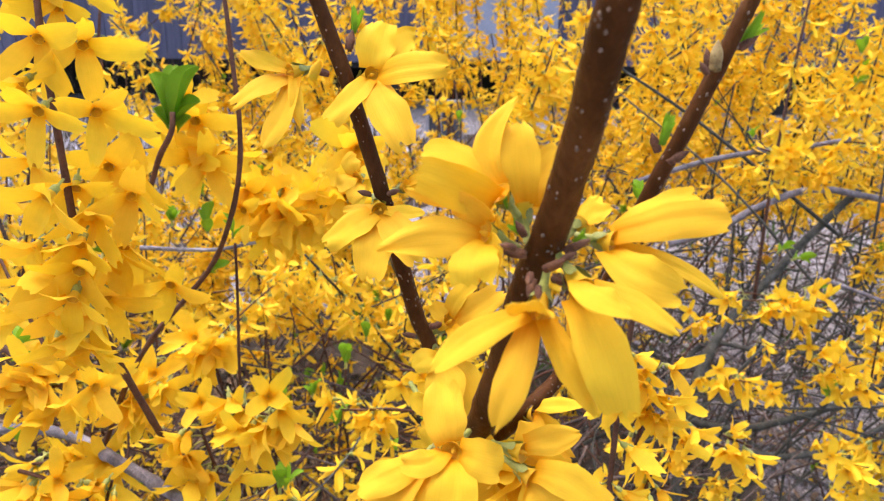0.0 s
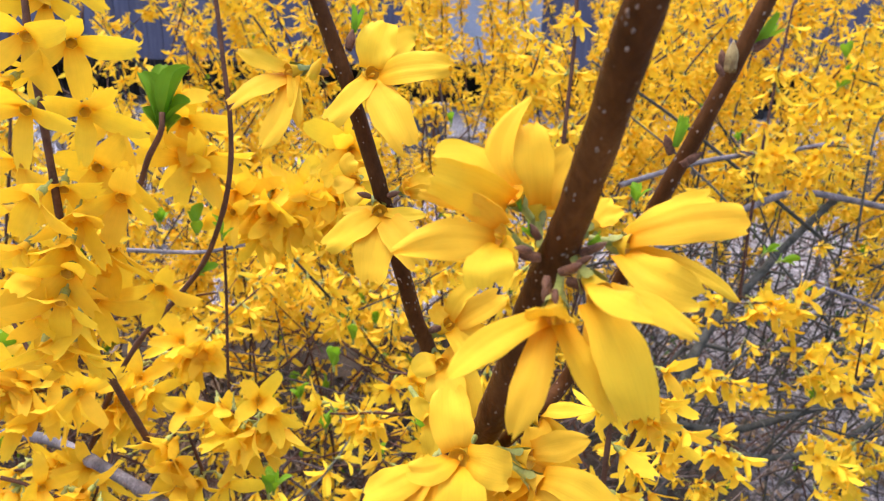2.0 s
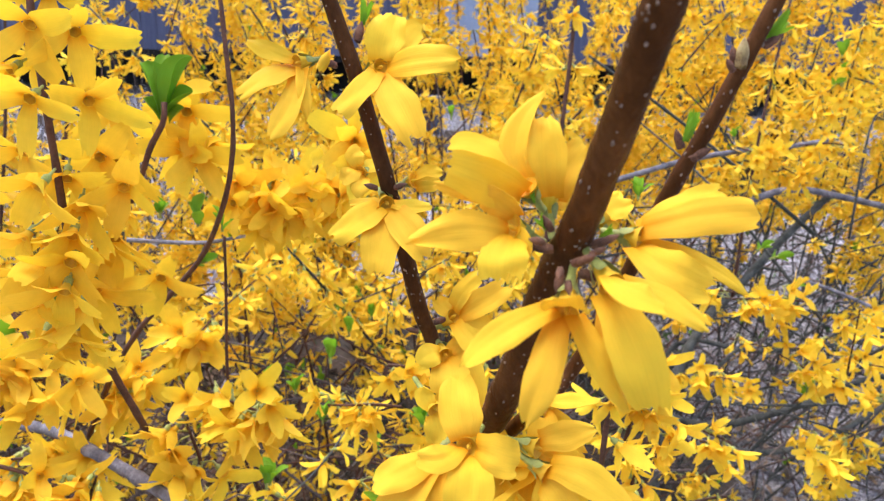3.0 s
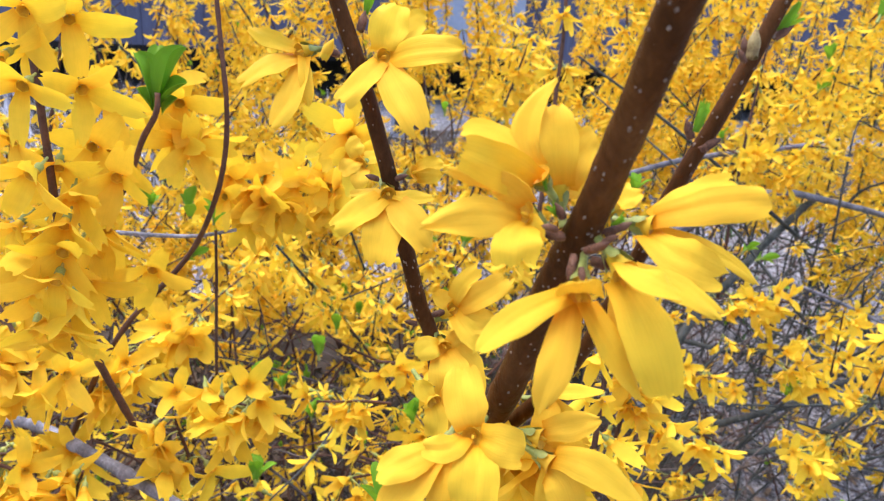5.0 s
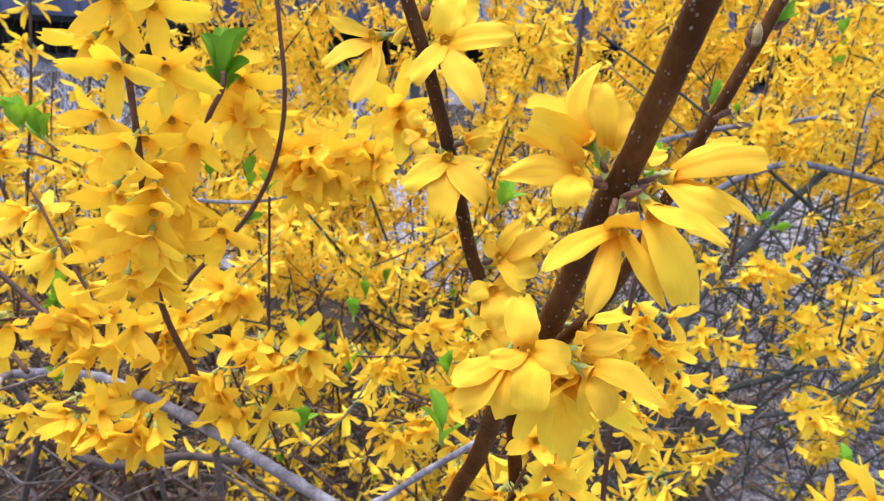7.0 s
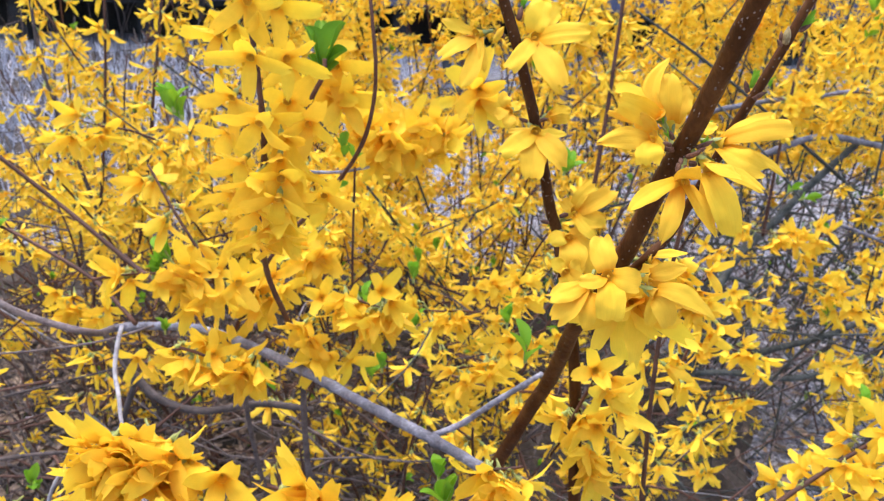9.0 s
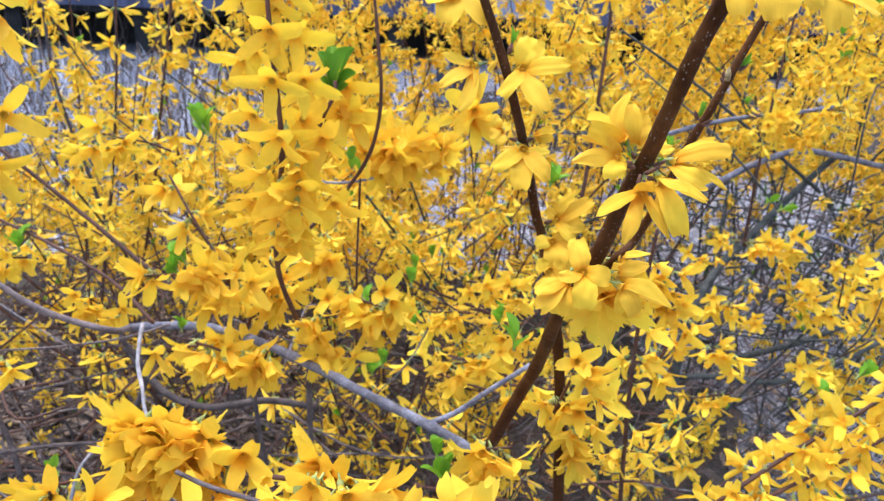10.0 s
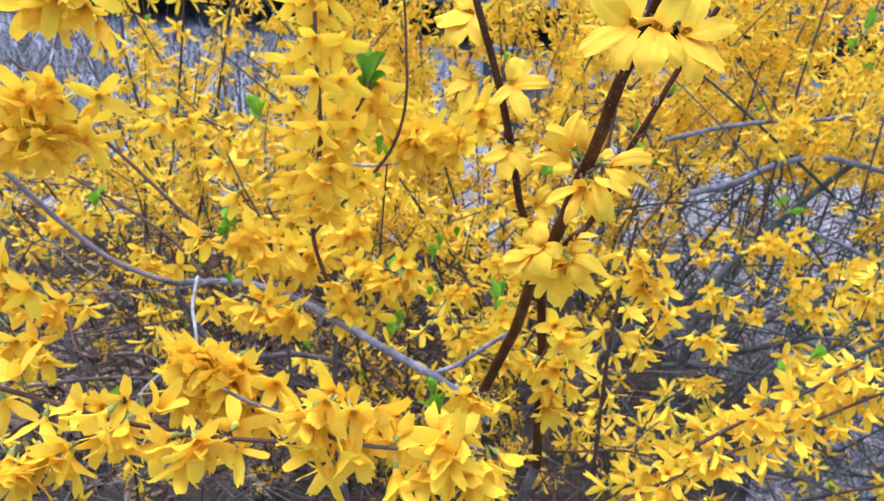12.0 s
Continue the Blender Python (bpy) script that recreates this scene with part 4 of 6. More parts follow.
right_limb, right_limb_line = branch(right_shrub, [(0.3587, 1.1140, 0.7108), (0.4373, 1.1155, 0.7407), (0.4941, 1.1184, 0.7743), (0.5845, 1.1486, 0.7954), (0.6895, 1.1842, 0.7772), (0.8027, 1.2059, 0.7512), (0.9474, 1.2220, 0.7120)], 0.0065, 0.005, GREY, 'long bare grey limb', 10, 7, 0)
right_limb_b, right_limb_b_line = branch(right_shrub, [(0.3027, 1.1509, 0.8003), (0.3989, 1.1436, 0.8354), (0.4765, 1.1403, 0.8537), (0.5380, 1.1331, 0.8628), (0.6183, 1.1293, 0.8799)], 0.005, 0.0035, GREY, 'bare grey limb', 8, 7, 0)
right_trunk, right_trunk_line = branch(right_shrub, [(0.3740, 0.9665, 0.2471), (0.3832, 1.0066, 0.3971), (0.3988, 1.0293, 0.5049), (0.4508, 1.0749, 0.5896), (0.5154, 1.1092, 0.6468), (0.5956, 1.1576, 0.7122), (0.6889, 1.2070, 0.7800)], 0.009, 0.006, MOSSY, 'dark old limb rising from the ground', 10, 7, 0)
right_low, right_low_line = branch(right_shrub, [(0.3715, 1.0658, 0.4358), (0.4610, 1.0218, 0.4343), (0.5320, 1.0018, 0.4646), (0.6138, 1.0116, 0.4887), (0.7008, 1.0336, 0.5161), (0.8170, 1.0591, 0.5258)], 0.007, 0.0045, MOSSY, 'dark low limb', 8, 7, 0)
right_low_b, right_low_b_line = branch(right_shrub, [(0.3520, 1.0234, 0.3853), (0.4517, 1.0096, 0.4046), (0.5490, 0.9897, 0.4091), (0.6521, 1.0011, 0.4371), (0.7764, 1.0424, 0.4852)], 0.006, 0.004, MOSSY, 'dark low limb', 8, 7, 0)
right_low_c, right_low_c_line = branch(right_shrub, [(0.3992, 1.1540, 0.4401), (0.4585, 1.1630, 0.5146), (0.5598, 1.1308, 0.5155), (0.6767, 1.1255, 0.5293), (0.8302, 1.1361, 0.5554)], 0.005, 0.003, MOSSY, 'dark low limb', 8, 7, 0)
right_grey_c, right_grey_c_line = branch(right_shrub, [(0.5854, 1.0860, 0.6696), (0.6693, 1.0754, 0.6440), (0.7680, 1.0694, 0.6035), (0.8512, 1.0646, 0.5656)], 0.0036, 0.0026, GREY, 'thin grey limb', 8, 7, 0)
right_mid, right_mid_line = branch(right_shrub, [(0.4884, 1.0728, 0.6373), (0.4963, 1.0971, 0.7488), (0.5084, 1.1239, 0.8666), (0.5292, 1.1597, 0.9801), (0.5501, 1.1911, 1.0827)], 0.003, 0.002, TWIG, 'upright reddish shoot', 8, 7, 0)
put_flowers(right_mid, blossom_poses(right_mid_line, random.Random(30), 0.05, 0.35, 1, 1.6, None, 1.1, 0.8))
centre_shoot, centre_shoot_line = branch(right_shrub, [(0.1475, 0.8575, 0.7511), (0.1571, 0.8727, 0.8565), (0.1649, 0.8943, 0.9496), (0.1707, 0.9131, 1.0343), (0.1707, 0.9291, 1.1104)], 0.0032, 0.0022, TWIG, 'upright reddish shoot', 8, 7, 0)
put_flowers(centre_shoot, blossom_poses(centre_shoot_line, random.Random(31), 0.05, 0.25, 1, 1.6, None, 1.05, 0.8))
dark_limb, dark_limb_line = branch(front_shrub, [(-0.4330, 0.6350, 0.6360), (-0.4014, 0.6135, 0.6116), (-0.3670, 0.5952, 0.5948), (-0.3158, 0.5825, 0.5906), (-0.2507, 0.5868, 0.6004), (-0.1951, 0.6015, 0.5840)], 0.005, 0.004, OLD, 'dark old limb deep in the shrub', 10, 7, 0)
dark_limb_b, dark_limb_b_line = branch(front_shrub, [(-0.4678, 0.6317, 0.4530), (-0.4253, 0.6222, 0.5564), (-0.4053, 0.6149, 0.6149), (-0.4294, 0.6144, 0.6640), (-0.4647, 0.6341, 0.7091)], 0.004, 0.003, OLD, 'dark old stem rising from the ground', 8, 7, 0)
dark_rod, dark_rod_line = branch(front_shrub, [(-0.4830, 0.4673, 0.5764), (-0.4928, 0.4743, 0.6176), (-0.5086, 0.4808, 0.6577), (-0.5207, 0.4871, 0.6971), (-0.5356, 0.4929, 0.7355)], 0.003, 0.0022, OLD, 'dark bare stem', 8, 7, 0)
dark_rod_b, dark_rod_b_line = branch(front_shrub, [(-0.5469, 0.4286, 0.6129), (-0.4741, 0.4358, 0.6293), (-0.4301, 0.4475, 0.6312), (-0.3847, 0.4578, 0.6298)], 0.0024, 0.0018, OLD, 'dark bare twig', 8, 7, 0)
pale_twig, pale_twig_line = branch(front_shrub, [(-0.3552, 0.3405, 0.6609), (-0.3485, 0.3513, 0.6859), (-0.3389, 0.3769, 0.6945)], 0.0018, 0.0012, DEAD, 'bleached twig', 6, 7, 0)

# blossoms of the front shrub that the camera passes closest
hero_flower(front_shrub, (0.0278, 0.1395, 1.0281), (0.0222, 0.1366, 1.0313), [((0.0143, 0.1326, 1.0312), (0.0035, 0.1295, 1.0301), 0.0079, (-0.15, -0.82, 0.55), -0.25, 0.25), ((0.0201, 0.1371, 1.0354), (0.0167, 0.1368, 1.0372), 0.0067, (-0.37, -0.91, -0.18), 0.30, 0.70), ((0.0206, 0.1302, 1.0280), (0.0203, 0.1278, 1.0240), 0.0089, (-0.15, -0.64, 0.75), -0.20, 0.90), ((0.0244, 0.1338, 1.0295), (0.0251, 0.1324, 1.0257), 0.0037, (-0.82, -0.51, 0.25), 0.20, 0.60)], 100)
hero_flower(front_shrub, (0.0284, 0.1446, 1.0337), (0.0253, 0.1429, 1.0375), [((0.0184, 0.1460, 1.0427), (0.0110, 0.1448, 1.0444), 0.0082, (-0.15, -0.60, 0.79), 0.25, 0.75), ((0.0183, 0.1366, 1.0398), (0.0098, 0.1358, 1.0427), 0.0088, (-0.02, -1.00, 0.08), 0.35, 0.80), ((0.0161, 0.1396, 1.0361), (0.0074, 0.1397, 1.0384), 0.0033, (-0.00, -0.95, -0.30), 0.10, 0.40), ((0.0234, 0.1480, 1.0458), (0.0292, 0.1520, 1.0550), 0.0059, (-0.34, -0.86, 0.39), 0.30, 0.15)], 101)
hero_flower(front_shrub, (0.0313, 0.1448, 1.0286), (0.0303, 0.1478, 1.0338), [((0.0293, 0.1470, 1.0437), (0.0290, 0.1523, 1.0497), 0.0087, (0.01, -0.91, 0.42), 0.35, 0.55), ((0.0345, 0.1497, 1.0399), (0.0385, 0.1540, 1.0435), 0.0073, (0.31, -0.78, 0.55), 0.30, 0.70), ((0.0353, 0.1517, 1.0333), (0.0385, 0.1553, 1.0380), 0.0036, (0.60, -0.64, 0.48), 0.10, 0.40), ((0.0286, 0.1548, 1.0387), (0.0282, 0.1604, 1.0456), 0.0061, (-0.26, -0.88, 0.41), 0.10, 0.50)], 102)
hero_flower(front_shrub, (0.0423, 0.1405, 1.0294), (0.0474, 0.1371, 1.0294), [((0.0567, 0.1333, 1.0348), (0.0667, 0.1325, 1.0366), 0.0071, (-0.05, -0.77, 0.64), -0.20, 0.85), ((0.0553, 0.1400, 1.0355), (0.0636, 0.1415, 1.0378), 0.0069, (-0.06, -0.56, 0.83), -0.15, 0.70), ((0.0508, 0.1285, 1.0264), (0.0583, 0.1272, 1.0236), 0.0082, (0.22, -0.90, 0.38), 0.35, 0.80), ((0.0593, 0.1362, 1.0252), (0.0690, 0.1358, 1.0190), 0.0040, (0.15, -0.67, 0.73), 0.20, 0.25)], 103)
hero_flower(front_shrub, (0.0407, 0.1503, 1.0269), (0.0433, 0.1529, 1.0286), [((0.0461, 0.1535, 1.0308), (0.0500, 0.1548, 1.0319), 0.0052, (-0.05, -0.65, 0.76), 0.10, 0.46), ((0.0468, 0.1597, 1.0304), (0.0490, 0.1643, 1.0316), 0.0038, (-0.05, -0.79, 0.61), 0.10, 0.40), ((0.0450, 0.1551, 1.0260), (0.0483, 0.1578, 1.0250), 0.0037, (0.28, -0.96, 0.03), 0.10, 0.53)], 104)
hero_flower(front_shrub, (0.0346, 0.1363, 1.0226), (0.0321, 0.1274, 1.0181), [((0.0207, 0.1209, 1.0164), (0.0132, 0.1174, 1.0116), 0.0060, (0.05, -0.60, 0.80), -0.25, 0.30), ((0.0278, 0.1185, 1.0104), (0.0245, 0.1155, 1.0015), 0.0067, (-0.20, -0.75, 0.63), -0.15, 0.25), ((0.0376, 0.1196, 1.0116), (0.0430, 0.1177, 1.0036), 0.0058, (0.15, -0.78, 0.60), -0.15, 0.25), ((0.0301, 0.1168, 1.0240), (0.0276, 0.1064, 1.0303), 0.0080, (-0.11, -0.13, 0.99), -0.90, 0.60)], 105)
hero_flower(front_shrub, (0.0373, 0.1354, 1.0266), (0.0401, 0.1270, 1.0238), [((0.0429, 0.1177, 1.0159), (0.0465, 0.1150, 1.0054), 0.0093, (-0.10, -0.83, 0.55), 0.12, 0.70), ((0.0394, 0.1239, 1.0151), (0.0418, 0.1232, 1.0073), 0.0042, (-0.65, -0.64, 0.41), 0.10, 0.40), ((0.0410, 0.1184, 1.0266), (0.0465, 0.1164, 1.0245), 0.0065, (0.04, -0.41, 0.91), -0.50, 0.75), ((0.0492, 0.1241, 1.0227), (0.0568, 0.1222, 1.0181), 0.0058, (0.05, -0.65, 0.76), -0.25, 0.50)], 106)
hero_flower(front_shrub, (0.0210, 0.1613, 0.9712), (0.0173, 0.1513, 0.9727), [((0.0158, 0.1548, 0.9795), (0.0148, 0.1621, 0.9852), 0.0101, (-0.03, -0.96, 0.28), 0.20, 0.75), ((0.0241, 0.1472, 0.9738), (0.0292, 0.1466, 0.9726), 0.0097, (0.06, -0.90, 0.42), -0.10, 0.85), ((0.0179, 0.1431, 0.9675), (0.0173, 0.1413, 0.9591), 0.0116, (-0.05, -0.83, 0.55), -0.10, 0.80), ((0.0113, 0.1463, 0.9730), (0.0057, 0.1466, 0.9732), 0.0067, (-0.15, -0.72, 0.68), -0.20, 0.60)], 107)
hero_flower(front_shrub, (0.0141, 0.1627, 0.9684), (0.0109, 0.1553, 0.9652), [((0.0024, 0.1497, 0.9664), (-0.0044, 0.1471, 0.9644), 0.0085, (-0.15, -0.64, 0.75), -0.30, 0.60), ((0.0034, 0.1480, 0.9618), (-0.0019, 0.1452, 0.9560), 0.0096, (-0.25, -0.78, 0.58), -0.10, 0.70), ((0.0109, 0.1491, 0.9596), (0.0112, 0.1475, 0.9521), 0.0076, (-0.04, -0.86, 0.51), 0.00, 0.60)], 108)
hero_flower(front_shrub, (0.0287, 0.1585, 0.9703), (0.0347, 0.1543, 0.9709), [((0.0407, 0.1535, 0.9754), (0.0477, 0.1538, 0.9771), 0.0071, (-0.05, -0.80, 0.60), 0.20, 0.30), ((0.0388, 0.1565, 0.9655), (0.0444, 0.1582, 0.9620), 0.0065, (0.07, -0.97, 0.24), 0.00, 0.60), ((0.0421, 0.1601, 0.9673), (0.0479, 0.1619, 0.9639), 0.0057, (0.06, -0.90, 0.42), 0.00, 0.60)], 109)
hero_flower(front_shrub, (0.0336, 0.1707, 0.9722), (0.0387, 0.1678, 0.9736), [((0.0436, 0.1667, 0.9771), (0.0511, 0.1656, 0.9778), 0.0047, (-0.06, -0.43, 0.90), 0.20, 0.42), ((0.0371, 0.1647, 0.9709), (0.0335, 0.1630, 0.9656), 0.0067, (-0.14, -0.85, 0.51), 0.10, 0.38), ((0.0428, 0.1687, 0.9677), (0.0458, 0.1698, 0.9620), 0.0066, (0.06, -0.90, 0.42), 0.00, 0.53)], 110)
hero_flower(front_shrub, (0.0314, 0.1554, 0.9676), (0.0368, 0.1505, 0.9664), [((0.0452, 0.1448, 0.9692), (0.0571, 0.1417, 0.9616), 0.0084, (0.10, -0.68, 0.72), -0.25, 0.35), ((0.0387, 0.1460, 0.9630), (0.0415, 0.1443, 0.9554), 0.0089, (-0.14, -0.90, 0.41), 0.10, 0.70), ((0.0356, 0.1500, 0.9589), (0.0358, 0.1500, 0.9527), 0.0055, (-0.54, -0.77, 0.35), 0.00, 0.60), ((0.0491, 0.1528, 0.9622), (0.0580, 0.1549, 0.9570), 0.0056, (0.15, -0.64, 0.76), 0.00, 0.50)], 111)
hero_flower(front_shrub, (0.0099, 0.2388, 0.9613), (0.0165, 0.2311, 0.9703), [((0.0188, 0.2316, 0.9781), (0.0243, 0.2336, 0.9844), 0.0068, (-0.34, -0.81, 0.48), 0.20, 0.76), ((0.0251, 0.2268, 0.9773), (0.0334, 0.2264, 0.9831), 0.0093, (-0.05, -0.80, 0.60), 0.25, 0.71), ((0.0241, 0.2259, 0.9684), (0.0302, 0.2248, 0.9691), 0.0090, (0.06, -0.90, 0.42), 0.10, 0.69), ((0.0215, 0.2236, 0.9647), (0.0259, 0.2221, 0.9608), 0.0076, (-0.05, -0.80, 0.60), 0.00, 0.45), ((0.0130, 0.2330, 0.9723), (0.0098, 0.2339, 0.9747), 0.0065, (-0.14, -0.90, 0.41), 0.10, 0.59)], 112)
hero_flower(front_shrub, (0.0106, 0.2377, 0.9583), (0.0139, 0.2249, 0.9583), [((0.0089, 0.2224, 0.9600), (0.0047, 0.2205, 0.9570), 0.0091, (-0.15, -0.64, 0.75), -0.20, 0.47), ((0.0148, 0.2168, 0.9537), (0.0141, 0.2137, 0.9444), 0.0135, (-0.04, -0.86, 0.51), 0.10, 0.43), ((0.0205, 0.2188, 0.9539), (0.0240, 0.2150, 0.9434), 0.0124, (0.06, -0.85, 0.52), 0.10, 0.40), ((0.0195, 0.2277, 0.9610), (0.0244, 0.2282, 0.9599), 0.0077, (-0.05, -0.80, 0.60), 0.00, 0.45)], 113)
hero_flower(front_shrub, (0.0045, 0.2187, 0.9518), (0.0108, 0.2067, 0.9485), [((0.0074, 0.2081, 0.9521), (0.0058, 0.2092, 0.9551), 0.0065, (-0.34, -0.81, 0.48), 0.20, 0.77), ((0.0160, 0.2070, 0.9437), (0.0200, 0.2071, 0.9385), 0.0102, (0.06, -0.90, 0.42), 0.10, 0.72), ((0.0114, 0.2047, 0.9429), (0.0108, 0.2038, 0.9371), 0.0080, (-0.14, -0.90, 0.41), 0.10, 0.71), ((0.0158, 0.2108, 0.9487), (0.0196, 0.2155, 0.9504), 0.0092, (0.07, -0.97, 0.24), 0.10, 0.71)], 114)
hero_flower(front_shrub, (-0.0161, 0.2440, 1.0463), (-0.0087, 0.2326, 1.0509), [((-0.0143, 0.2265, 1.0449), (-0.0206, 0.2211, 1.0379), 0.0086, (-0.15, -0.79, 0.59), -0.20, 0.75), ((-0.0033, 0.2216, 1.0410), (0.0028, 0.2160, 1.0319), 0.0116, (0.05, -0.83, 0.56), -0.15, 0.70), ((0.0037, 0.2267, 1.0534), (0.0146, 0.2255, 1.0544), 0.0105, (0.06, -0.85, 0.52), -0.20, 0.50), ((-0.0079, 0.2365, 1.0591), (-0.0059, 0.2430, 1.0657), 0.0120, (-0.03, -0.97, 0.23), 0.15, 0.70), ((-0.0011, 0.2439, 1.0597), (0.0035, 0.2486, 1.0615), 0.0083, (0.06, -0.94, 0.33), 0.10, 0.50)], 115)
hero_flower(front_shrub, (-0.0288, 0.2442, 1.0513), (-0.0354, 0.2377, 1.0505), [((-0.0431, 0.2315, 1.0469), (-0.0512, 0.2276, 1.0410), 0.0093, (-0.25, -0.67, 0.70), -0.25, 0.60), ((-0.0427, 0.2391, 1.0534), (-0.0508, 0.2394, 1.0565), 0.0071, (-0.15, -0.55, 0.82), 0.30, 0.60), ((-0.0364, 0.2273, 1.0386), (-0.0414, 0.2223, 1.0299), 0.0081, (-0.25, -0.78, 0.58), 0.10, 0.50), ((-0.0318, 0.2309, 1.0435), (-0.0307, 0.2281, 1.0355), 0.0047, (0.46, -0.74, 0.49), 0.20, 0.40)], 116)
hero_flower(front_shrub, (-0.0090, 0.2338, 1.0117), (-0.0062, 0.2237, 1.0104), [((-0.0069, 0.2142, 1.0012), (-0.0085, 0.2101, 0.9924), 0.0118, (-0.14, -0.85, 0.51), 0.10, 0.80), ((0.0012, 0.2151, 1.0049), (0.0066, 0.2122, 0.9972), 0.0112, (0.15, -0.78, 0.60), -0.10, 0.60), ((-0.0143, 0.2195, 1.0065), (-0.0220, 0.2167, 1.0008), 0.0108, (-0.25, -0.71, 0.66), -0.10, 0.50), ((0.0016, 0.2242, 1.0096), (0.0076, 0.2251, 1.0100), 0.0057, (0.04, -0.56, 0.83), -0.20, 0.50), ((-0.0123, 0.2268, 1.0097), (-0.0184, 0.2288, 1.0085), 0.0049, (-0.15, -0.55, 0.82), -0.10, 0.50)], 117)
hero_flower(front_shrub, (-0.0026, 0.2403, 1.0127), (0.0017, 0.2376, 1.0147), [((0.0059, 0.2373, 1.0173), (0.0110, 0.2373, 1.0179), 0.0056, (-0.05, -0.80, 0.60), 0.50, 0.44), ((0.0064, 0.2352, 1.0144), (0.0104, 0.2351, 1.0146), 0.0052, (-0.03, -0.99, 0.14), 0.50, 0.49), ((0.0054, 0.2397, 1.0152), (0.0097, 0.2406, 1.0151), 0.0049, (-0.04, -0.86, 0.51), 0.30, 0.63)], 118)
hero_flower(front_shrub, (-0.0146, 0.2580, 1.0136), (-0.0173, 0.2536, 1.0128), [((-0.0191, 0.2556, 1.0183), (-0.0178, 0.2584, 1.0204), 0.0067, (-0.03, -0.97, 0.23), 0.10, 0.68), ((-0.0205, 0.2506, 1.0129), (-0.0236, 0.2489, 1.0108), 0.0066, (-0.14, -0.90, 0.41), 0.10, 0.73), ((-0.0168, 0.2484, 1.0100), (-0.0156, 0.2461, 1.0067), 0.0066, (-0.04, -0.86, 0.51), 0.10, 0.75), ((-0.0137, 0.2583, 1.0146), (-0.0115, 0.2609, 1.0162), 0.0056, (-0.04, -0.91, 0.42), 0.10, 0.39)], 119)
hero_flower(front_shrub, (0.0530, 0.0885, 1.1111), (0.0344, 0.0701, 1.1088), [((0.0239, 0.0606, 1.1038), (0.0143, 0.0541, 1.0969), 0.0109, (-0.18, -0.75, 0.63), -0.20, 0.60), ((0.0255, 0.0690, 1.1142), (0.0158, 0.0746, 1.1217), 0.0110, (-0.13, -0.95, 0.28), 0.10, 0.40), ((0.0314, 0.0578, 1.1006), (0.0309, 0.0529, 1.0919), 0.0090, (0.04, -0.82, 0.58), 0.00, 0.70), ((0.0361, 0.0774, 1.1187), (0.0380, 0.0855, 1.1283), 0.0101, (0.08, -0.97, 0.21), 0.10, 0.50)], 140)
hero_flower(front_shrub, (0.0539, 0.0888, 1.1116), (0.0451, 0.0712, 1.1078), [((0.0420, 0.0581, 1.0999), (0.0417, 0.0534, 1.0914), 0.0137, (0.03, -0.79, 0.62), 0.15, 0.60), ((0.0518, 0.0793, 1.1164), (0.0602, 0.0864, 1.1250), 0.0109, (0.16, -0.90, 0.40), 0.10, 0.40), ((0.0504, 0.0631, 1.1015), (0.0567, 0.0612, 1.0963), 0.0092, (0.12, -0.74, 0.66), 0.00, 0.70)], 141)
hero_flower(front_shrub, (0.0547, 0.0883, 1.1104), (0.0583, 0.0753, 1.1066), [((0.0639, 0.0673, 1.1004), (0.0741, 0.0646, 1.0949), 0.0129, (0.21, -0.64, 0.74), -0.20, 0.60), ((0.0674, 0.0731, 1.1089), (0.0775, 0.0770, 1.1120), 0.0108, (0.12, -0.74, 0.66), 0.10, 0.40), ((0.0592, 0.0641, 1.0982), (0.0618, 0.0602, 1.0888), 0.0093, (0.04, -0.82, 0.57), 0.00, 0.70), ((0.0614, 0.0833, 1.1157), (0.0672, 0.0932, 1.1245), 0.0111, (0.16, -0.90, 0.40), 0.10, 0.50)], 142)
hero_flower(front_shrub, (-0.0335, 0.2729, 1.0927), (-0.0407, 0.2560, 1.0901), [((-0.0496, 0.2498, 1.0871), (-0.0619, 0.2427, 1.0827), 0.0161, (-0.19, -0.68, 0.71), -0.20, 0.60), ((-0.0470, 0.2422, 1.0794), (-0.0495, 0.2359, 1.0704), 0.0145, (-0.07, -0.79, 0.61), 0.10, 0.60), ((-0.0349, 0.2438, 1.0812), (-0.0300, 0.2375, 1.0711), 0.0138, (0.13, -0.77, 0.62), 0.00, 0.50), ((-0.0430, 0.2609, 1.0965), (-0.0454, 0.2668, 1.1030), 0.0148, (0.07, -0.95, 0.31), 0.10, 0.60)], 143)

bud(third_stem, (0.0680, 0.1548, 1.0601), (-0.0039, 0.0448, 0.9990), 0.0065, CORKY, 0)
bud(third_stem, (0.0672, 0.1559, 1.0604), (-0.2387, 0.0488, 0.9699), 0.0045, SCALE, 1)
bud(third_stem, (0.0663, 0.1536, 1.0594), (-0.5931, -0.0453, 0.8039), 0.0035, SCALE, 2)
bud(third_stem, (0.0734, 0.1589, 1.0641), (0.7740, -0.1351, 0.6186), 0.005, SCALE, 3)
bud(third_stem, (0.0740, 0.1590, 1.0647), (0.5506, 0.0005, 0.8348), 0.0065, CALYX, 4)
bud(third_stem, (0.0590, 0.1560, 1.0433), (-0.4161, -0.0554, 0.9076), 0.005, SCALE, 5)
bud(third_stem, (0.0613, 0.1571, 1.0410), (0.8168, -0.1769, 0.5492), 0.0055, SCALE, 6)
bud(third_stem, (0.0591, 0.1547, 1.0451), (0.2260, 0.0385, 0.9734), 0.006, CALYX, 7)
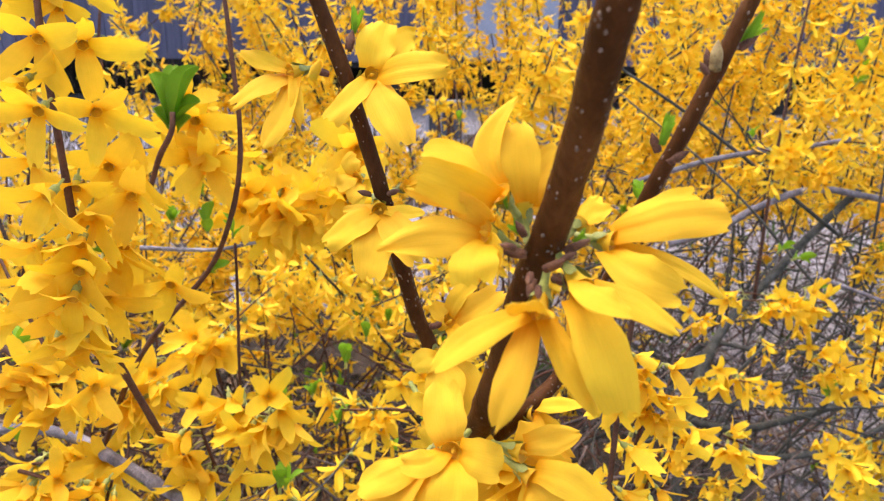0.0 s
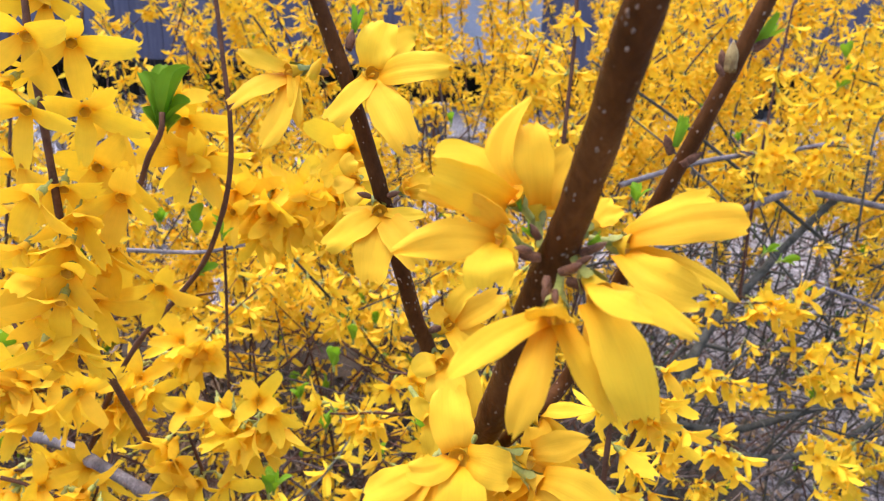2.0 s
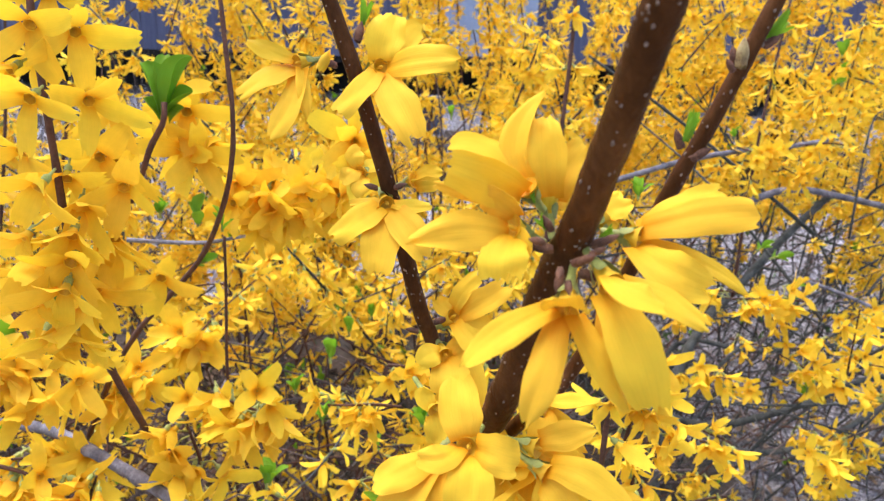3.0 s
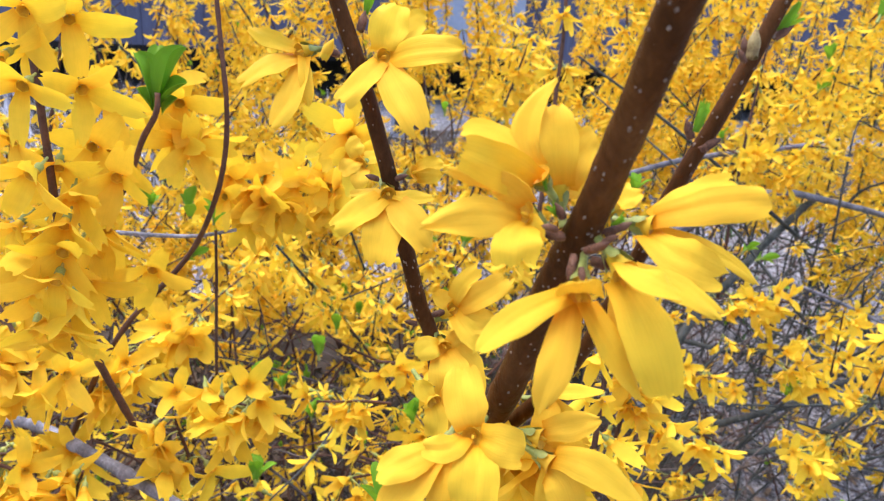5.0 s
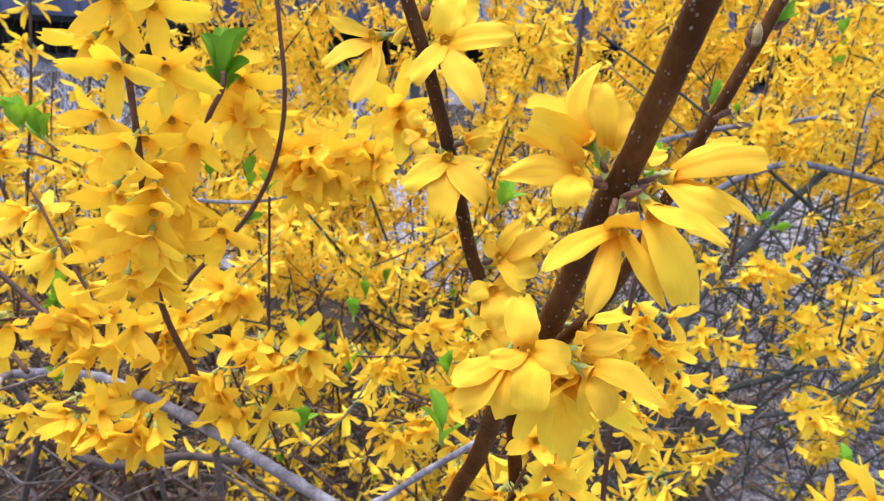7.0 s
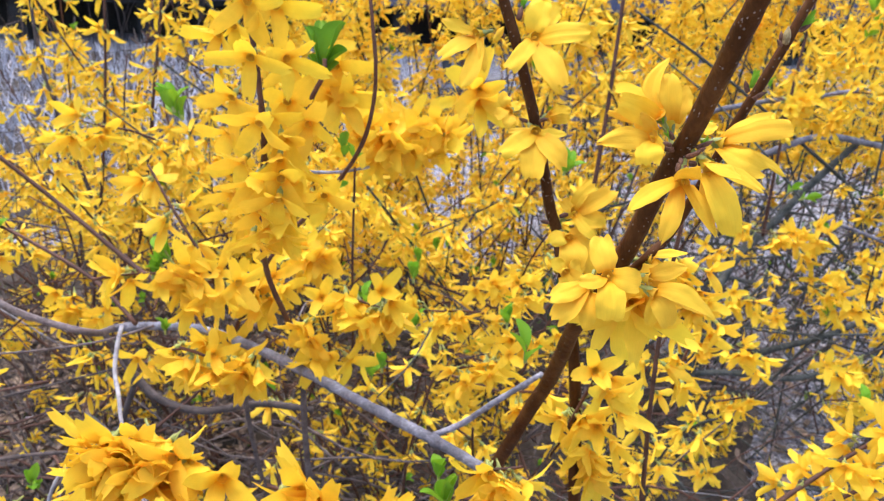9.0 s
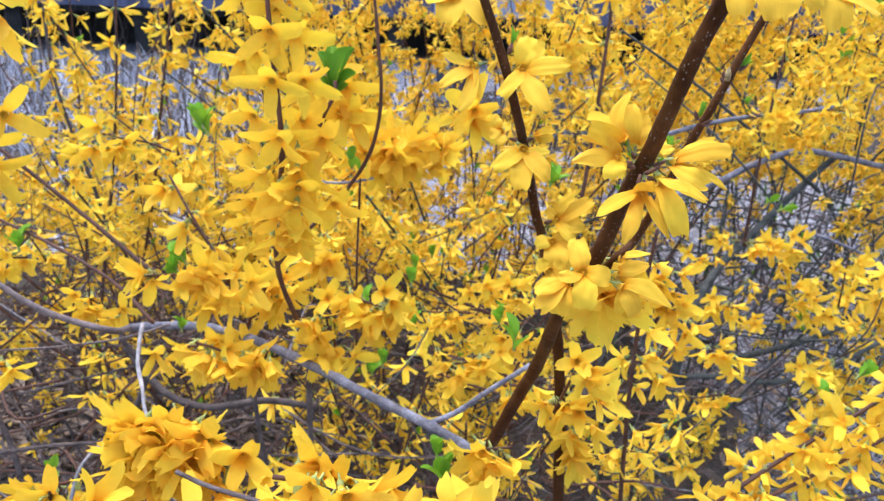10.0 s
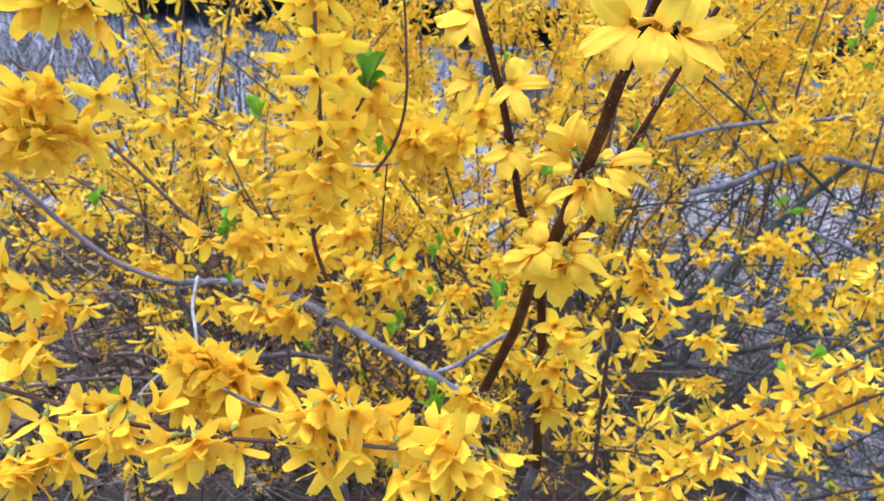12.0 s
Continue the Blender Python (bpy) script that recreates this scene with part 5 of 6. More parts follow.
bud(main_stem, (0.0307, 0.1379, 1.0266), (-0.9576, -0.1850, 0.2208), 0.0056, SCALE, 8)
bud(main_stem, (0.0355, 0.1346, 1.0233), (0.8524, -0.5162, -0.0830), 0.0056, SCALE, 9)
bud(main_stem, (0.0320, 0.1337, 1.0234), (-0.2640, -0.6822, -0.6819), 0.0047, SCALE, 10)
bud(main_stem, (0.0337, 0.1325, 1.0257), (0.6522, -0.5873, 0.4793), 0.0047, SCALE, 11)
bud(main_stem, (0.0378, 0.1371, 1.0278), (0.8791, -0.2030, 0.4312), 0.0047, SCALE, 12)
bud(main_stem, (0.0396, 0.1385, 1.0292), (0.8168, -0.1769, 0.5492), 0.0033, CALYX, 13)
bud(main_stem, (0.0294, 0.1393, 1.0302), (-0.6406, -0.0889, 0.7627), 0.0033, CALYX, 14)
bud(main_stem, (0.0270, 0.1410, 1.0348), (-0.2572, 0.0194, 0.9662), 0.0022, CALYX, 15)
bud(main_stem, (0.0309, 0.1291, 1.0260), (-0.22, -0.95, -0.23), 0.0040, SCALE, 60)
bud(main_stem, (0.0343, 0.1294, 1.0272), (0.58, -0.59, 0.56), 0.0043, SCALE, 61)
bud(main_stem, (0.0321, 0.1275, 1.0244), (0.01, -0.83, -0.56), 0.0036, SCALE, 62)
bud(main_stem, (0.0283, 0.1336, 1.0293), (-0.86, -0.40, 0.32), 0.0040, SCALE, 63)
bud(main_stem, (0.0368, 0.1326, 1.0275), (0.78, -0.27, 0.56), 0.0036, SCALE, 64)
bud(main_stem, (0.0394, 0.1352, 1.0291), (0.78, -0.27, 0.56), 0.0040, SCALE, 65)
bud(main_stem, (0.0306, 0.1389, 1.0298), (-0.55, -0.01, 0.84), 0.0043, SCALE, 66)
bud(second_stem, (-0.0223, 0.2340, 1.0504), (-0.9411, -0.1506, 0.3028), 0.006, SCALE, 16)
bud(second_stem, (-0.0166, 0.2373, 1.0572), (0.2260, 0.0385, 0.9734), 0.007, SCALE, 17)
bud(second_stem, (-0.0151, 0.2390, 1.0623), (0.2260, 0.0385, 0.9734), 0.008, CALYX, 18)
bud(second_stem, (-0.0096, 0.2312, 1.0133), (-0.9411, -0.1506, 0.3028), 0.005, SCALE, 19)
bud(second_stem, (-0.0045, 0.2311, 1.0136), (0.8971, -0.1878, 0.3999), 0.005, SCALE, 20)
bud(second_stem, (0.0044, 0.2323, 0.9635), (-0.9325, -0.2287, 0.2795), 0.005, SCALE, 21)
bud(second_stem, (0.0096, 0.2332, 0.9665), (0.8791, -0.2030, 0.4312), 0.006, SCALE, 22)
bud(second_stem, (-0.0268, 0.2285, 1.0493), (0.4654, -0.2688, 0.8433), 0.008, PETAL, 23)
bud(leaf_twig, (-0.1363, 0.3826, 1.0049), (-0.9665, -0.2190, 0.1339), 0.007, SCALE, 24)
bud(leaf_twig, (-0.1458, 0.3848, 1.0041), (-0.9668, -0.2517, 0.0442), 0.008, SCALE, 25)

# the fresh leaves at the end of the short twig
for base, tip, wide, roll in (
        ((-0.1346, 0.3908, 1.0072), (-0.1400, 0.3957, 1.0352), 0.0144, 55),
        ((-0.1313, 0.3910, 1.0078), (-0.1206, 0.3911, 1.0390), 0.0164, -45),
        ((-0.1331, 0.3917, 1.0097), (-0.1343, 0.4046, 1.0393), 0.0100, 10),
        ((-0.1304, 0.3908, 1.0073), (-0.1175, 0.3836, 1.0228), 0.0099, -60),
        ((-0.1351, 0.3902, 1.0052), (-0.1401, 0.3895, 1.0170), 0.0083, 70),
        ((-0.1298, 0.3896, 1.0037), (-0.1221, 0.3843, 1.0135), 0.0063, -40),
):
    base, tip = Vector(base), Vector(tip)
    v, f, u = blade(base, tip - base, Matrix.Rotation(radians(roll), 3, "Z") @ Vector((0.1, -0.8, 0.5)), (tip - base).length, wide, 0.6, 0.95, 0.15, 13, 7, random.Random(int(tip.x * 1e5)), 0, lambda s: max(0.16, math.sin(math.pi * min(0.985, 0.05 + 0.95 * s) ** 1.9) ** 0.55), 0.0002)
    part("leaf", mesh_of("leaf", v, f, (LEAF,), None, u), leaf_twig, "fresh green leaf")

# the bells that hang along the slender shoot
for place, way in (
    ((-0.1617, 0.3341, 1.0571), (-0.04, -0.92, -0.39)),
    ((-0.1526, 0.3436, 1.0542), (0.53, -0.75, -0.40)),
    ((-0.1580, 0.3190, 1.0283), (-0.04, -0.94, -0.34)),
    ((-0.1467, 0.3338, 1.0254), (0.62, -0.72, -0.30)),
    ((-0.1499, 0.3028, 0.9961), (-0.25, -0.84, -0.49)),
    ((-0.1312, 0.3345, 0.9875), (0.09, -0.95, -0.29)),
    ((-0.1465, 0.3485, 0.9973), (0.09, -0.97, -0.22)),
    ((-0.1430, 0.3060, 0.9746), (0.06, -0.91, -0.42)),
    ((-0.1403, 0.2974, 0.9650), (0.06, -0.94, -0.33)),
    ((-0.1403, 0.2893, 0.9568), (0.01, -0.85, -0.52)),
    ((-0.1521, 0.2978, 0.9658), (-0.19, -0.86, -0.46)),
    ((-0.1525, 0.2967, 0.9471), (-0.12, -0.70, -0.70)),
    ((-0.1407, 0.3009, 0.9443), (0.10, -0.70, -0.71)),
    ((-0.1462, 0.2936, 0.9382), (0.02, -0.64, -0.77)),
    ((-0.1503, 0.3294, 0.9407), (0.38, -0.68, -0.63)),
    ((-0.1623, 0.3104, 0.9715), (-0.39, -0.77, -0.50)),
    ((-0.1475, 0.3360, 0.9603), (0.48, -0.70, -0.53)),
    ((-0.1753, 0.3399, 1.0023), (-0.25, -0.82, -0.51)),
    ((-0.1545, 0.3286, 0.9944), (0.15, -0.78, -0.60)),
    ((-0.1453, 0.3195, 0.9833), (0.21, -0.87, -0.46)),
    ((-0.1753, 0.3231, 0.9370), (-0.26, -0.65, -0.72)),
    ((-0.1280, 0.3589, 0.9350), (0.09, -0.92, -0.38)),
    ((-0.1449, 0.3016, 0.9305), (0.08, -0.58, -0.81)),
    ((-0.1613, 0.3062, 0.9280), (-0.09, -0.55, -0.83)),
    ((-0.1864, 0.3618, 1.0353), (-0.35, -0.85, -0.39)),
    ((-0.1455, 0.3466, 0.9604), (0.32, -0.74, -0.59)),
    ((-0.1631, 0.3542, 1.0697), (0.06, -0.93, -0.36)),
    ((-0.1684, 0.3533, 1.0824), (-0.14, -0.89, -0.44)),
    ((-0.1611, 0.3598, 1.0864), (0.27, -0.88, -0.39)),
    ((-0.1739, 0.3643, 1.0992), (-0.15, -0.94, -0.29)),
    ((-0.1665, 0.3714, 1.1047), (0.22, -0.89, -0.40)),
    ((-0.1723, 0.3755, 1.1166), (-0.05, -0.96, -0.27)),
    ((-0.1896, 0.3816, 1.0781), (-0.32, -0.76, -0.56)),
    ((-0.1654, 0.3413, 0.9444), (0.01, -0.86, -0.52)),
    ((-0.1744, 0.3457, 0.9571), (-0.14, -0.87, -0.47)),
    ((-0.1563, 0.3426, 0.9485), (0.21, -0.87, -0.46)),
    ((-0.1698, 0.3361, 0.9288), (0.02, -0.65, -0.76)),
    ((-0.1805, 0.3405, 0.9415), (-0.23, -0.79, -0.56)),
    ((-0.1810, 0.3479, 0.9789), (-0.29, -0.74, -0.61)),
    ((-0.1482, 0.3678, 0.9918), (0.26, -0.86, -0.45)),
    ((-0.1512, 0.3759, 1.0156), (0.26, -0.91, -0.33)),
    ((-0.1813, 0.3738, 1.0396), (-0.19, -0.86, -0.46)),
):
    set_flower(front_shrub, place, way, 0.97)
cluster(front_shrub, (-0.0859, 0.4689, 0.9447), 28, 0.0316, 0.0167, 1, 265, 0.5)
cluster(front_shrub, (-0.0308, 0.3538, 0.9994), 4, 0.0055, 0.0055, 0.9, 266, 0.5)
cluster(front_shrub, (-0.1336, 0.4211, 0.9998), 8, 0.0145, 0.0193, 1, 267, 0.5)
cluster(front_shrub, (-0.1025, 0.4102, 0.8210), 13, 0.0216, 0.0198, 1.05, 268, 0.5)
cluster(front_shrub, (-0.1436, 0.4216, 0.7877), 10, 0.0188, 0.0188, 1, 269, 0.5)
cluster(front_shrub, (-0.2364, 0.4194, 0.8320), 11, 0.0216, 0.0144, 1, 270, 0.5)
cluster(front_shrub, (-0.2308, 0.3867, 0.7835), 9, 0.0200, 0.0130, 1, 271, 0.5)
cluster(front_shrub, (-0.1941, 0.3847, 0.7788), 5, 0.0106, 0.0106, 1, 272, 0.5)
cluster(front_shrub, (-0.2062, 0.4629, 0.8082), 10, 0.0199, 0.0160, 1, 273, 0.5)
cluster(front_shrub, (-0.1846, 0.5049, 0.8092), 13, 0.0301, 0.0215, 1, 274, 0.5)
cluster(front_shrub, (0.1342, 0.3897, 0.8475), 14, 0.0138, 0.0242, 0.738, 275, 0.5)
cluster(right_shrub, (0.2966, 0.6281, 0.6691), 4, 0.0142, 0.0068, 0.82, 276, 0.5)
cluster(front_shrub, (0.0321, 0.1762, 0.9543), 4, 0.0048, 0.0032, 1, 277, 0.5)
cluster(front_shrub, (-0.2183, 0.2416, 0.8104), 36, 0.0239, 0.0167, 1.15, 278, 0.5)
cluster(front_shrub, (-0.1939, 0.2374, 0.7996), 17, 0.0199, 0.0179, 1.1, 279, 0.5)
cluster(front_shrub, (-0.2371, 0.2435, 0.7880), 10, 0.0203, 0.0122, 1.1, 280, 0.5)
cluster(front_shrub, (-0.1072, 0.2142, 0.7964), 20, 0.0345, 0.0153, 1.15, 281, 0.5)
cluster(front_shrub, (-0.3065, 0.2509, 0.7533), 6, 0.0127, 0.0105, 1.1, 282, 0.5)
cluster(front_shrub, (-0.2640, 0.1749, 0.8047), 6, 0.0124, 0.0124, 1.1, 283, 0.5)
cluster(front_shrub, (-0.2090, 0.1636, 0.7959), 7, 0.0163, 0.0122, 1.1, 284, 0.5)
cluster(front_shrub, (-0.0237, 0.1518, 0.8176), 13, 0.0230, 0.0134, 1.1, 285, 0.5)
cluster(front_shrub, (-0.1067, 0.1564, 0.8407), 13, 0.0230, 0.0153, 1.15, 286, 0.5)
cluster(front_shrub, (-0.0108, 0.2400, 0.8058), 9, 0.0160, 0.0120, 0.861, 287, 0.5)
cluster(front_shrub, (0.0535, 0.2888, 0.7931), 10, 0.0131, 0.0262, 0.861, 288, 0.5)
cluster(front_shrub, (0.0445, 0.2832, 0.8314), 9, 0.0127, 0.0253, 0.82, 289, 0.5)
cluster(front_shrub, (-0.3812, 0.3081, 0.9758), 36, 0.0345, 0.0322, 1.1, 290, 0.5)
cluster(front_shrub, (-0.3432, 0.2998, 1.0770), 17, 0.0295, 0.0127, 1.15, 291, 0.5)
cluster(front_shrub, (-0.4084, 0.2716, 0.8464), 11, 0.0238, 0.0190, 1.1, 292, 0.5)
cluster(front_shrub, (-0.3301, 0.1635, 0.7630), 14, 0.0295, 0.0253, 1.1, 293, 0.5)
cluster(front_shrub, (-0.4298, 0.2982, 0.7592), 11, 0.0261, 0.0261, 1, 294, 0.5)
cluster(front_shrub, (-0.4575, 0.3964, 0.7515), 11, 0.0331, 0.0193, 1, 295, 0.5)
cluster(front_shrub, (-0.4544, 0.3598, 0.7174), 7, 0.0215, 0.0107, 1, 296, 0.5)
cluster(front_shrub, (-0.4316, 0.5810, 0.7239), 11, 0.0483, 0.0173, 0.95, 297, 0.5)
cluster(front_shrub, (-0.5235, 0.5523, 0.7839), 11, 0.0391, 0.0163, 1, 298, 0.5)
cluster(front_shrub, (-0.3794, 0.6059, 0.9056), 8, 0.0345, 0.0276, 1, 299, 0.5)
cluster(front_shrub, (-0.2783, 0.4187, 0.8381), 8, 0.0403, 0.0144, 1, 300, 0.5)
cluster(front_shrub, (-0.2709, 0.4561, 0.7475), 14, 0.0503, 0.0157, 1, 301, 0.5)
cluster(front_shrub, (-0.1090, 0.4194, 0.8154), 8, 0.0173, 0.0115, 0.82, 302, 0.5)
cluster(front_shrub, (-0.0180, 0.4317, 0.7567), 12, 0.0259, 0.0173, 0.779, 303, 0.5)
cluster(front_shrub, (0.0258, 0.4859, 0.7553), 10, 0.0276, 0.0153, 0.738, 304, 0.5)
cluster(front_shrub, (0.0079, 0.5051, 0.7995), 10, 0.0276, 0.0153, 0.738, 305, 0.5)
cluster(front_shrub, (-0.0398, 0.4943, 0.7747), 10, 0.0276, 0.0153, 0.738, 306, 0.5)
cluster(front_shrub, (0.0341, 0.3979, 0.7536), 9, 0.0221, 0.0138, 0.738, 307, 0.5)
cluster(right_shrub, (0.4812, 0.9999, 0.8663), 18, 0.0506, 0.0322, 0.82, 313, 0.5)
cluster(right_shrub, (0.3970, 0.7898, 0.7501), 18, 0.0564, 0.0225, 0.861, 314, 0.5)
cluster(right_shrub, (0.3176, 0.7117, 0.6915), 8, 0.0230, 0.0153, 0.861, 315, 0.5)
cluster(right_shrub, (0.4324, 0.7133, 0.6958), 11, 0.0460, 0.0215, 0.861, 316, 0.5)
cluster(right_shrub, (0.2678, 0.5551, 0.7044), 6, 0.0163, 0.0098, 0.82, 317, 0.5)
cluster(right_shrub, (0.4042, 0.6377, 0.6426), 5, 0.0255, 0.0109, 0.82, 318, 0.5)
cluster(right_shrub, (0.5242, 0.7161, 0.7028), 8, 0.0307, 0.0192, 0.861, 319, 0.5)
cluster(right_shrub, (0.2533, 0.5380, 0.6629), 5, 0.0196, 0.0098, 0.82, 320, 0.5)
cluster(right_shrub, (0.5034, 0.7729, 0.7094), 10, 0.0403, 0.0483, 0.861, 321, 0.5)
cluster(front_shrub, (0.1660, 0.4473, 0.7831), 14, 0.0193, 0.0442, 0.779, 322, 0.5)
cluster(right_shrub, (0.3661, 0.9260, 0.6735), 6, 0.0268, 0.0115, 0.779, 323, 0.5)
cluster(right_shrub, (0.4506, 0.9536, 0.6890), 6, 0.0313, 0.0196, 0.779, 324, 0.5)
cluster(right_shrub, (0.5123, 0.9699, 0.6443), 6, 0.0322, 0.0161, 0.779, 325, 0.5)
cluster(right_shrub, (0.4814, 0.9765, 0.6043), 5, 0.0246, 0.0148, 0.779, 326, 0.5)
cluster(right_shrub, (0.3763, 0.8799, 0.6042), 5, 0.0263, 0.0135, 0.779, 327, 0.5)
cluster(right_shrub, (0.4330, 0.8745, 0.5877), 5, 0.0225, 0.0150, 0.779, 328, 0.5)
cluster(right_shrub, (0.5596, 0.9509, 0.5607), 6, 0.0325, 0.0203, 0.779, 329, 0.5)
cluster(right_shrub, (0.5374, 0.9567, 0.6070), 5, 0.0282, 0.0161, 0.779, 330, 0.5)
cluster(right_shrub, (0.3669, 0.8770, 0.4429), 5, 0.0237, 0.0142, 0.779, 331, 0.5)
cluster(right_shrub, (0.5928, 0.8852, 0.4364), 8, 0.0399, 0.0199, 0.779, 332, 0.5)
cluster(right_shrub, (0.6103, 0.8735, 0.4921), 6, 0.0271, 0.0194, 0.779, 333, 0.5)
cluster(right_shrub, (0.5132, 0.8567, 0.5363), 5, 0.0225, 0.0150, 0.779, 334, 0.5)
cluster(right_shrub, (0.5561, 0.8879, 0.6220), 5, 0.0263, 0.0150, 0.779, 335, 0.5)
cluster(right_shrub, (0.6058, 0.9363, 0.6668), 6, 0.0271, 0.0232, 0.779, 336, 0.5)
cluster(right_shrub, (0.3757, 0.8412, 0.4672), 5, 0.0228, 0.0152, 0.779, 337, 0.5)
cluster(right_shrub, (0.4933, 1.0125, 0.8517), 9, 0.0352, 0.0235, 0.779, 338, 0.5)
cluster(right_shrub, (0.5444, 1.0068, 0.8934), 9, 0.0345, 0.0307, 0.779, 339, 0.5)
cluster(right_shrub, (0.6038, 1.0663, 0.9392), 9, 0.0319, 0.0319, 0.779, 340, 0.5)

set_tuft(front_shrub, (-0.1569, 0.4360, 0.9371), (-0.0480, 0.1873, 0.9811), 0.902)
set_tuft(front_shrub, (-0.1186, 0.4324, 0.9309), (-0.0480, 0.1873, 0.9811), 0.902)
set_tuft(front_shrub, (-0.1363, 0.4353, 0.9070), (0.7825, -0.0289, 0.6220), 0.738)
set_tuft(front_shrub, (-0.2108, 0.3406, 0.9820), (-0.4418, 0.1780, 0.8793), 1.312)
set_tuft(front_shrub, (-0.2007, 0.3018, 0.9955), (-0.3220, 0.2249, 0.9196), 1.23)
set_tuft(front_shrub, (-0.1192, 0.3902, 0.9477), (-0.0394, 0.2388, 0.9703), 0.984)
set_tuft(front_shrub, (-0.3233, 0.5181, 0.7850), (0.2003, 0.2007, 0.9589), 1.804)
set_tuft(front_shrub, (-0.3116, 0.5206, 0.7909), (-0.4759, 0.1761, 0.8617), 1.64)
set_tuft(front_shrub, (-0.4877, 0.5457, 0.7990), (-0.0394, 0.2388, 0.9703), 1.64)
set_tuft(front_shrub, (-0.0406, 0.2188, 0.7940), (-0.0394, 0.2388, 0.9703), 1.476)
set_tuft(front_shrub, (-0.0450, 0.2245, 0.8080), (-0.0394, 0.2388, 0.9703), 1.066)
set_tuft(front_shrub, (-0.0040, 0.2090, 0.8980), (-0.0394, 0.2388, 0.9703), 1.15)
set_tuft(front_shrub, (0.0260, 0.3391, 0.9553), (0.2464, 0.2329, 0.9408), 1.148)
set_tuft(front_shrub, (-0.0966, 0.4188, 0.7544), (-0.0394, 0.2388, 0.9703), 1.23)
set_tuft(front_shrub, (-0.0824, 0.6283, 0.7380), (-0.0394, 0.2388, 0.9703), 1.64)
set_tuft(front_shrub, (-0.1287, 0.5748, 0.7392), (-0.0394, 0.2388, 0.9703), 1.23)
set_tuft(front_shrub, (-0.2867, 0.4461, 0.7677), (-0.0394, 0.2388, 0.9703), 0.984)
set_tuft(front_shrub, (0.2840, 0.3520, 0.8032), (0.6679, 0.1136, 0.7355), 1.312)
set_tuft(front_shrub, (0.2710, 0.3616, 0.7740), (-0.0394, 0.2388, 0.9703), 1.066)
set_tuft(front_shrub, (-0.0741, 0.5212, 0.7406), (-0.0394, 0.2388, 0.9703), 1.148)
set_tuft(front_shrub, (-0.1360, 0.2145, 0.7833), (-0.0394, 0.2388, 0.9703), 0.984)
set_tuft(front_shrub, (-0.1158, 0.5074, 0.6907), (-0.0480, 0.1873, 0.9811), 1.476)
set_tuft(front_shrub, (-0.0865, 0.8185, 0.6742), (-0.0480, 0.1873, 0.9811), 1.64)
set_tuft(front_shrub, (-0.0634, 0.8706, 0.6742), (-0.0480, 0.1873, 0.9811), 1.312)
set_tuft(front_shrub, (0.0901, 0.2887, 0.9977), (-0.0480, 0.1873, 0.9811), 0.574)
set_tuft(front_shrub, (0.0197, 0.5014, 0.9921), (-0.0480, 0.1873, 0.9811), 0.656)
set_tuft(right_shrub, (0.4768, 0.9543, 0.7435), (0.9359, -0.0099, 0.3521), 1.64)
set_tuft(right_shrub, (0.4581, 0.9576, 0.7513), (0.6393, -0.0454, 0.7676), 1.476)
set_tuft(right_shrub, (0.4639, 0.8524, 1.0213), (0.1552, 0.2370, 0.9590), 1.312)
set_tuft(right_shrub, (0.3847, 0.9161, 0.9133), (-0.0394, 0.2388, 0.9703), 0.984)
set_tuft(right_shrub, (0.3693, 0.6186, 1.0658), (0.3596, 0.2680, 0.8938), 1.64)
set_tuft(right_shrub, (0.4252, 0.7089, 0.6723), (-0.0394, 0.2388, 0.9703), 1.23)
set_tuft(front_shrub, (0.0063, 0.4356, 0.7955), (-0.0394, 0.2388, 0.9703), 1.23)
set_tuft(front_shrub, (-0.2955, 0.5023, 0.8080), (-0.4844, 0.1447, 0.8628), 1.968)
set_tuft(front_shrub, (-0.1321, 0.7084, 0.6575), (-0.0480, 0.1873, 0.9811), 1.312)


# ---- shoots that fill the shrubs ----
def low_enough(p):
    """Shrub outline cut to fit the camera's view: nothing stands in its sight lines."""
    if p.y < 0.46:
        return False
    return p.y > 1.45 or p.z < 0.60 + 0.62 * (p.y - 0.42)


def kept(p, rng):
    """Thins blossom by its angle from the camera, so the gaps fit that view."""
    if not low_enough(p):
        return False
    ax, slope = p.x / (p.y + 0.1), (p.z - 1.1) / (p.y + 0.1)
    chance = 1.0
    if -0.02 < ax < 0.06 and -0.21 < slope < -0.12:
        chance = 0.25
    elif 0.28 < ax < 0.56 and -0.72 < slope < -0.28:
        chance = 0.07
    elif slope < -0.45:
        chance = 0.30 if ax < -0.05 else 0.5
    elif -0.05 < ax < 0.3 and -0.5 < slope < -0.22:
        chance = 0.55
    elif ax < -0.28 and slope > -0.27:
        chance = 0.55
    elif -0.10 < ax < 0.06 and slope > -0.2:
        chance = 0.8
    return rng.random() < chance


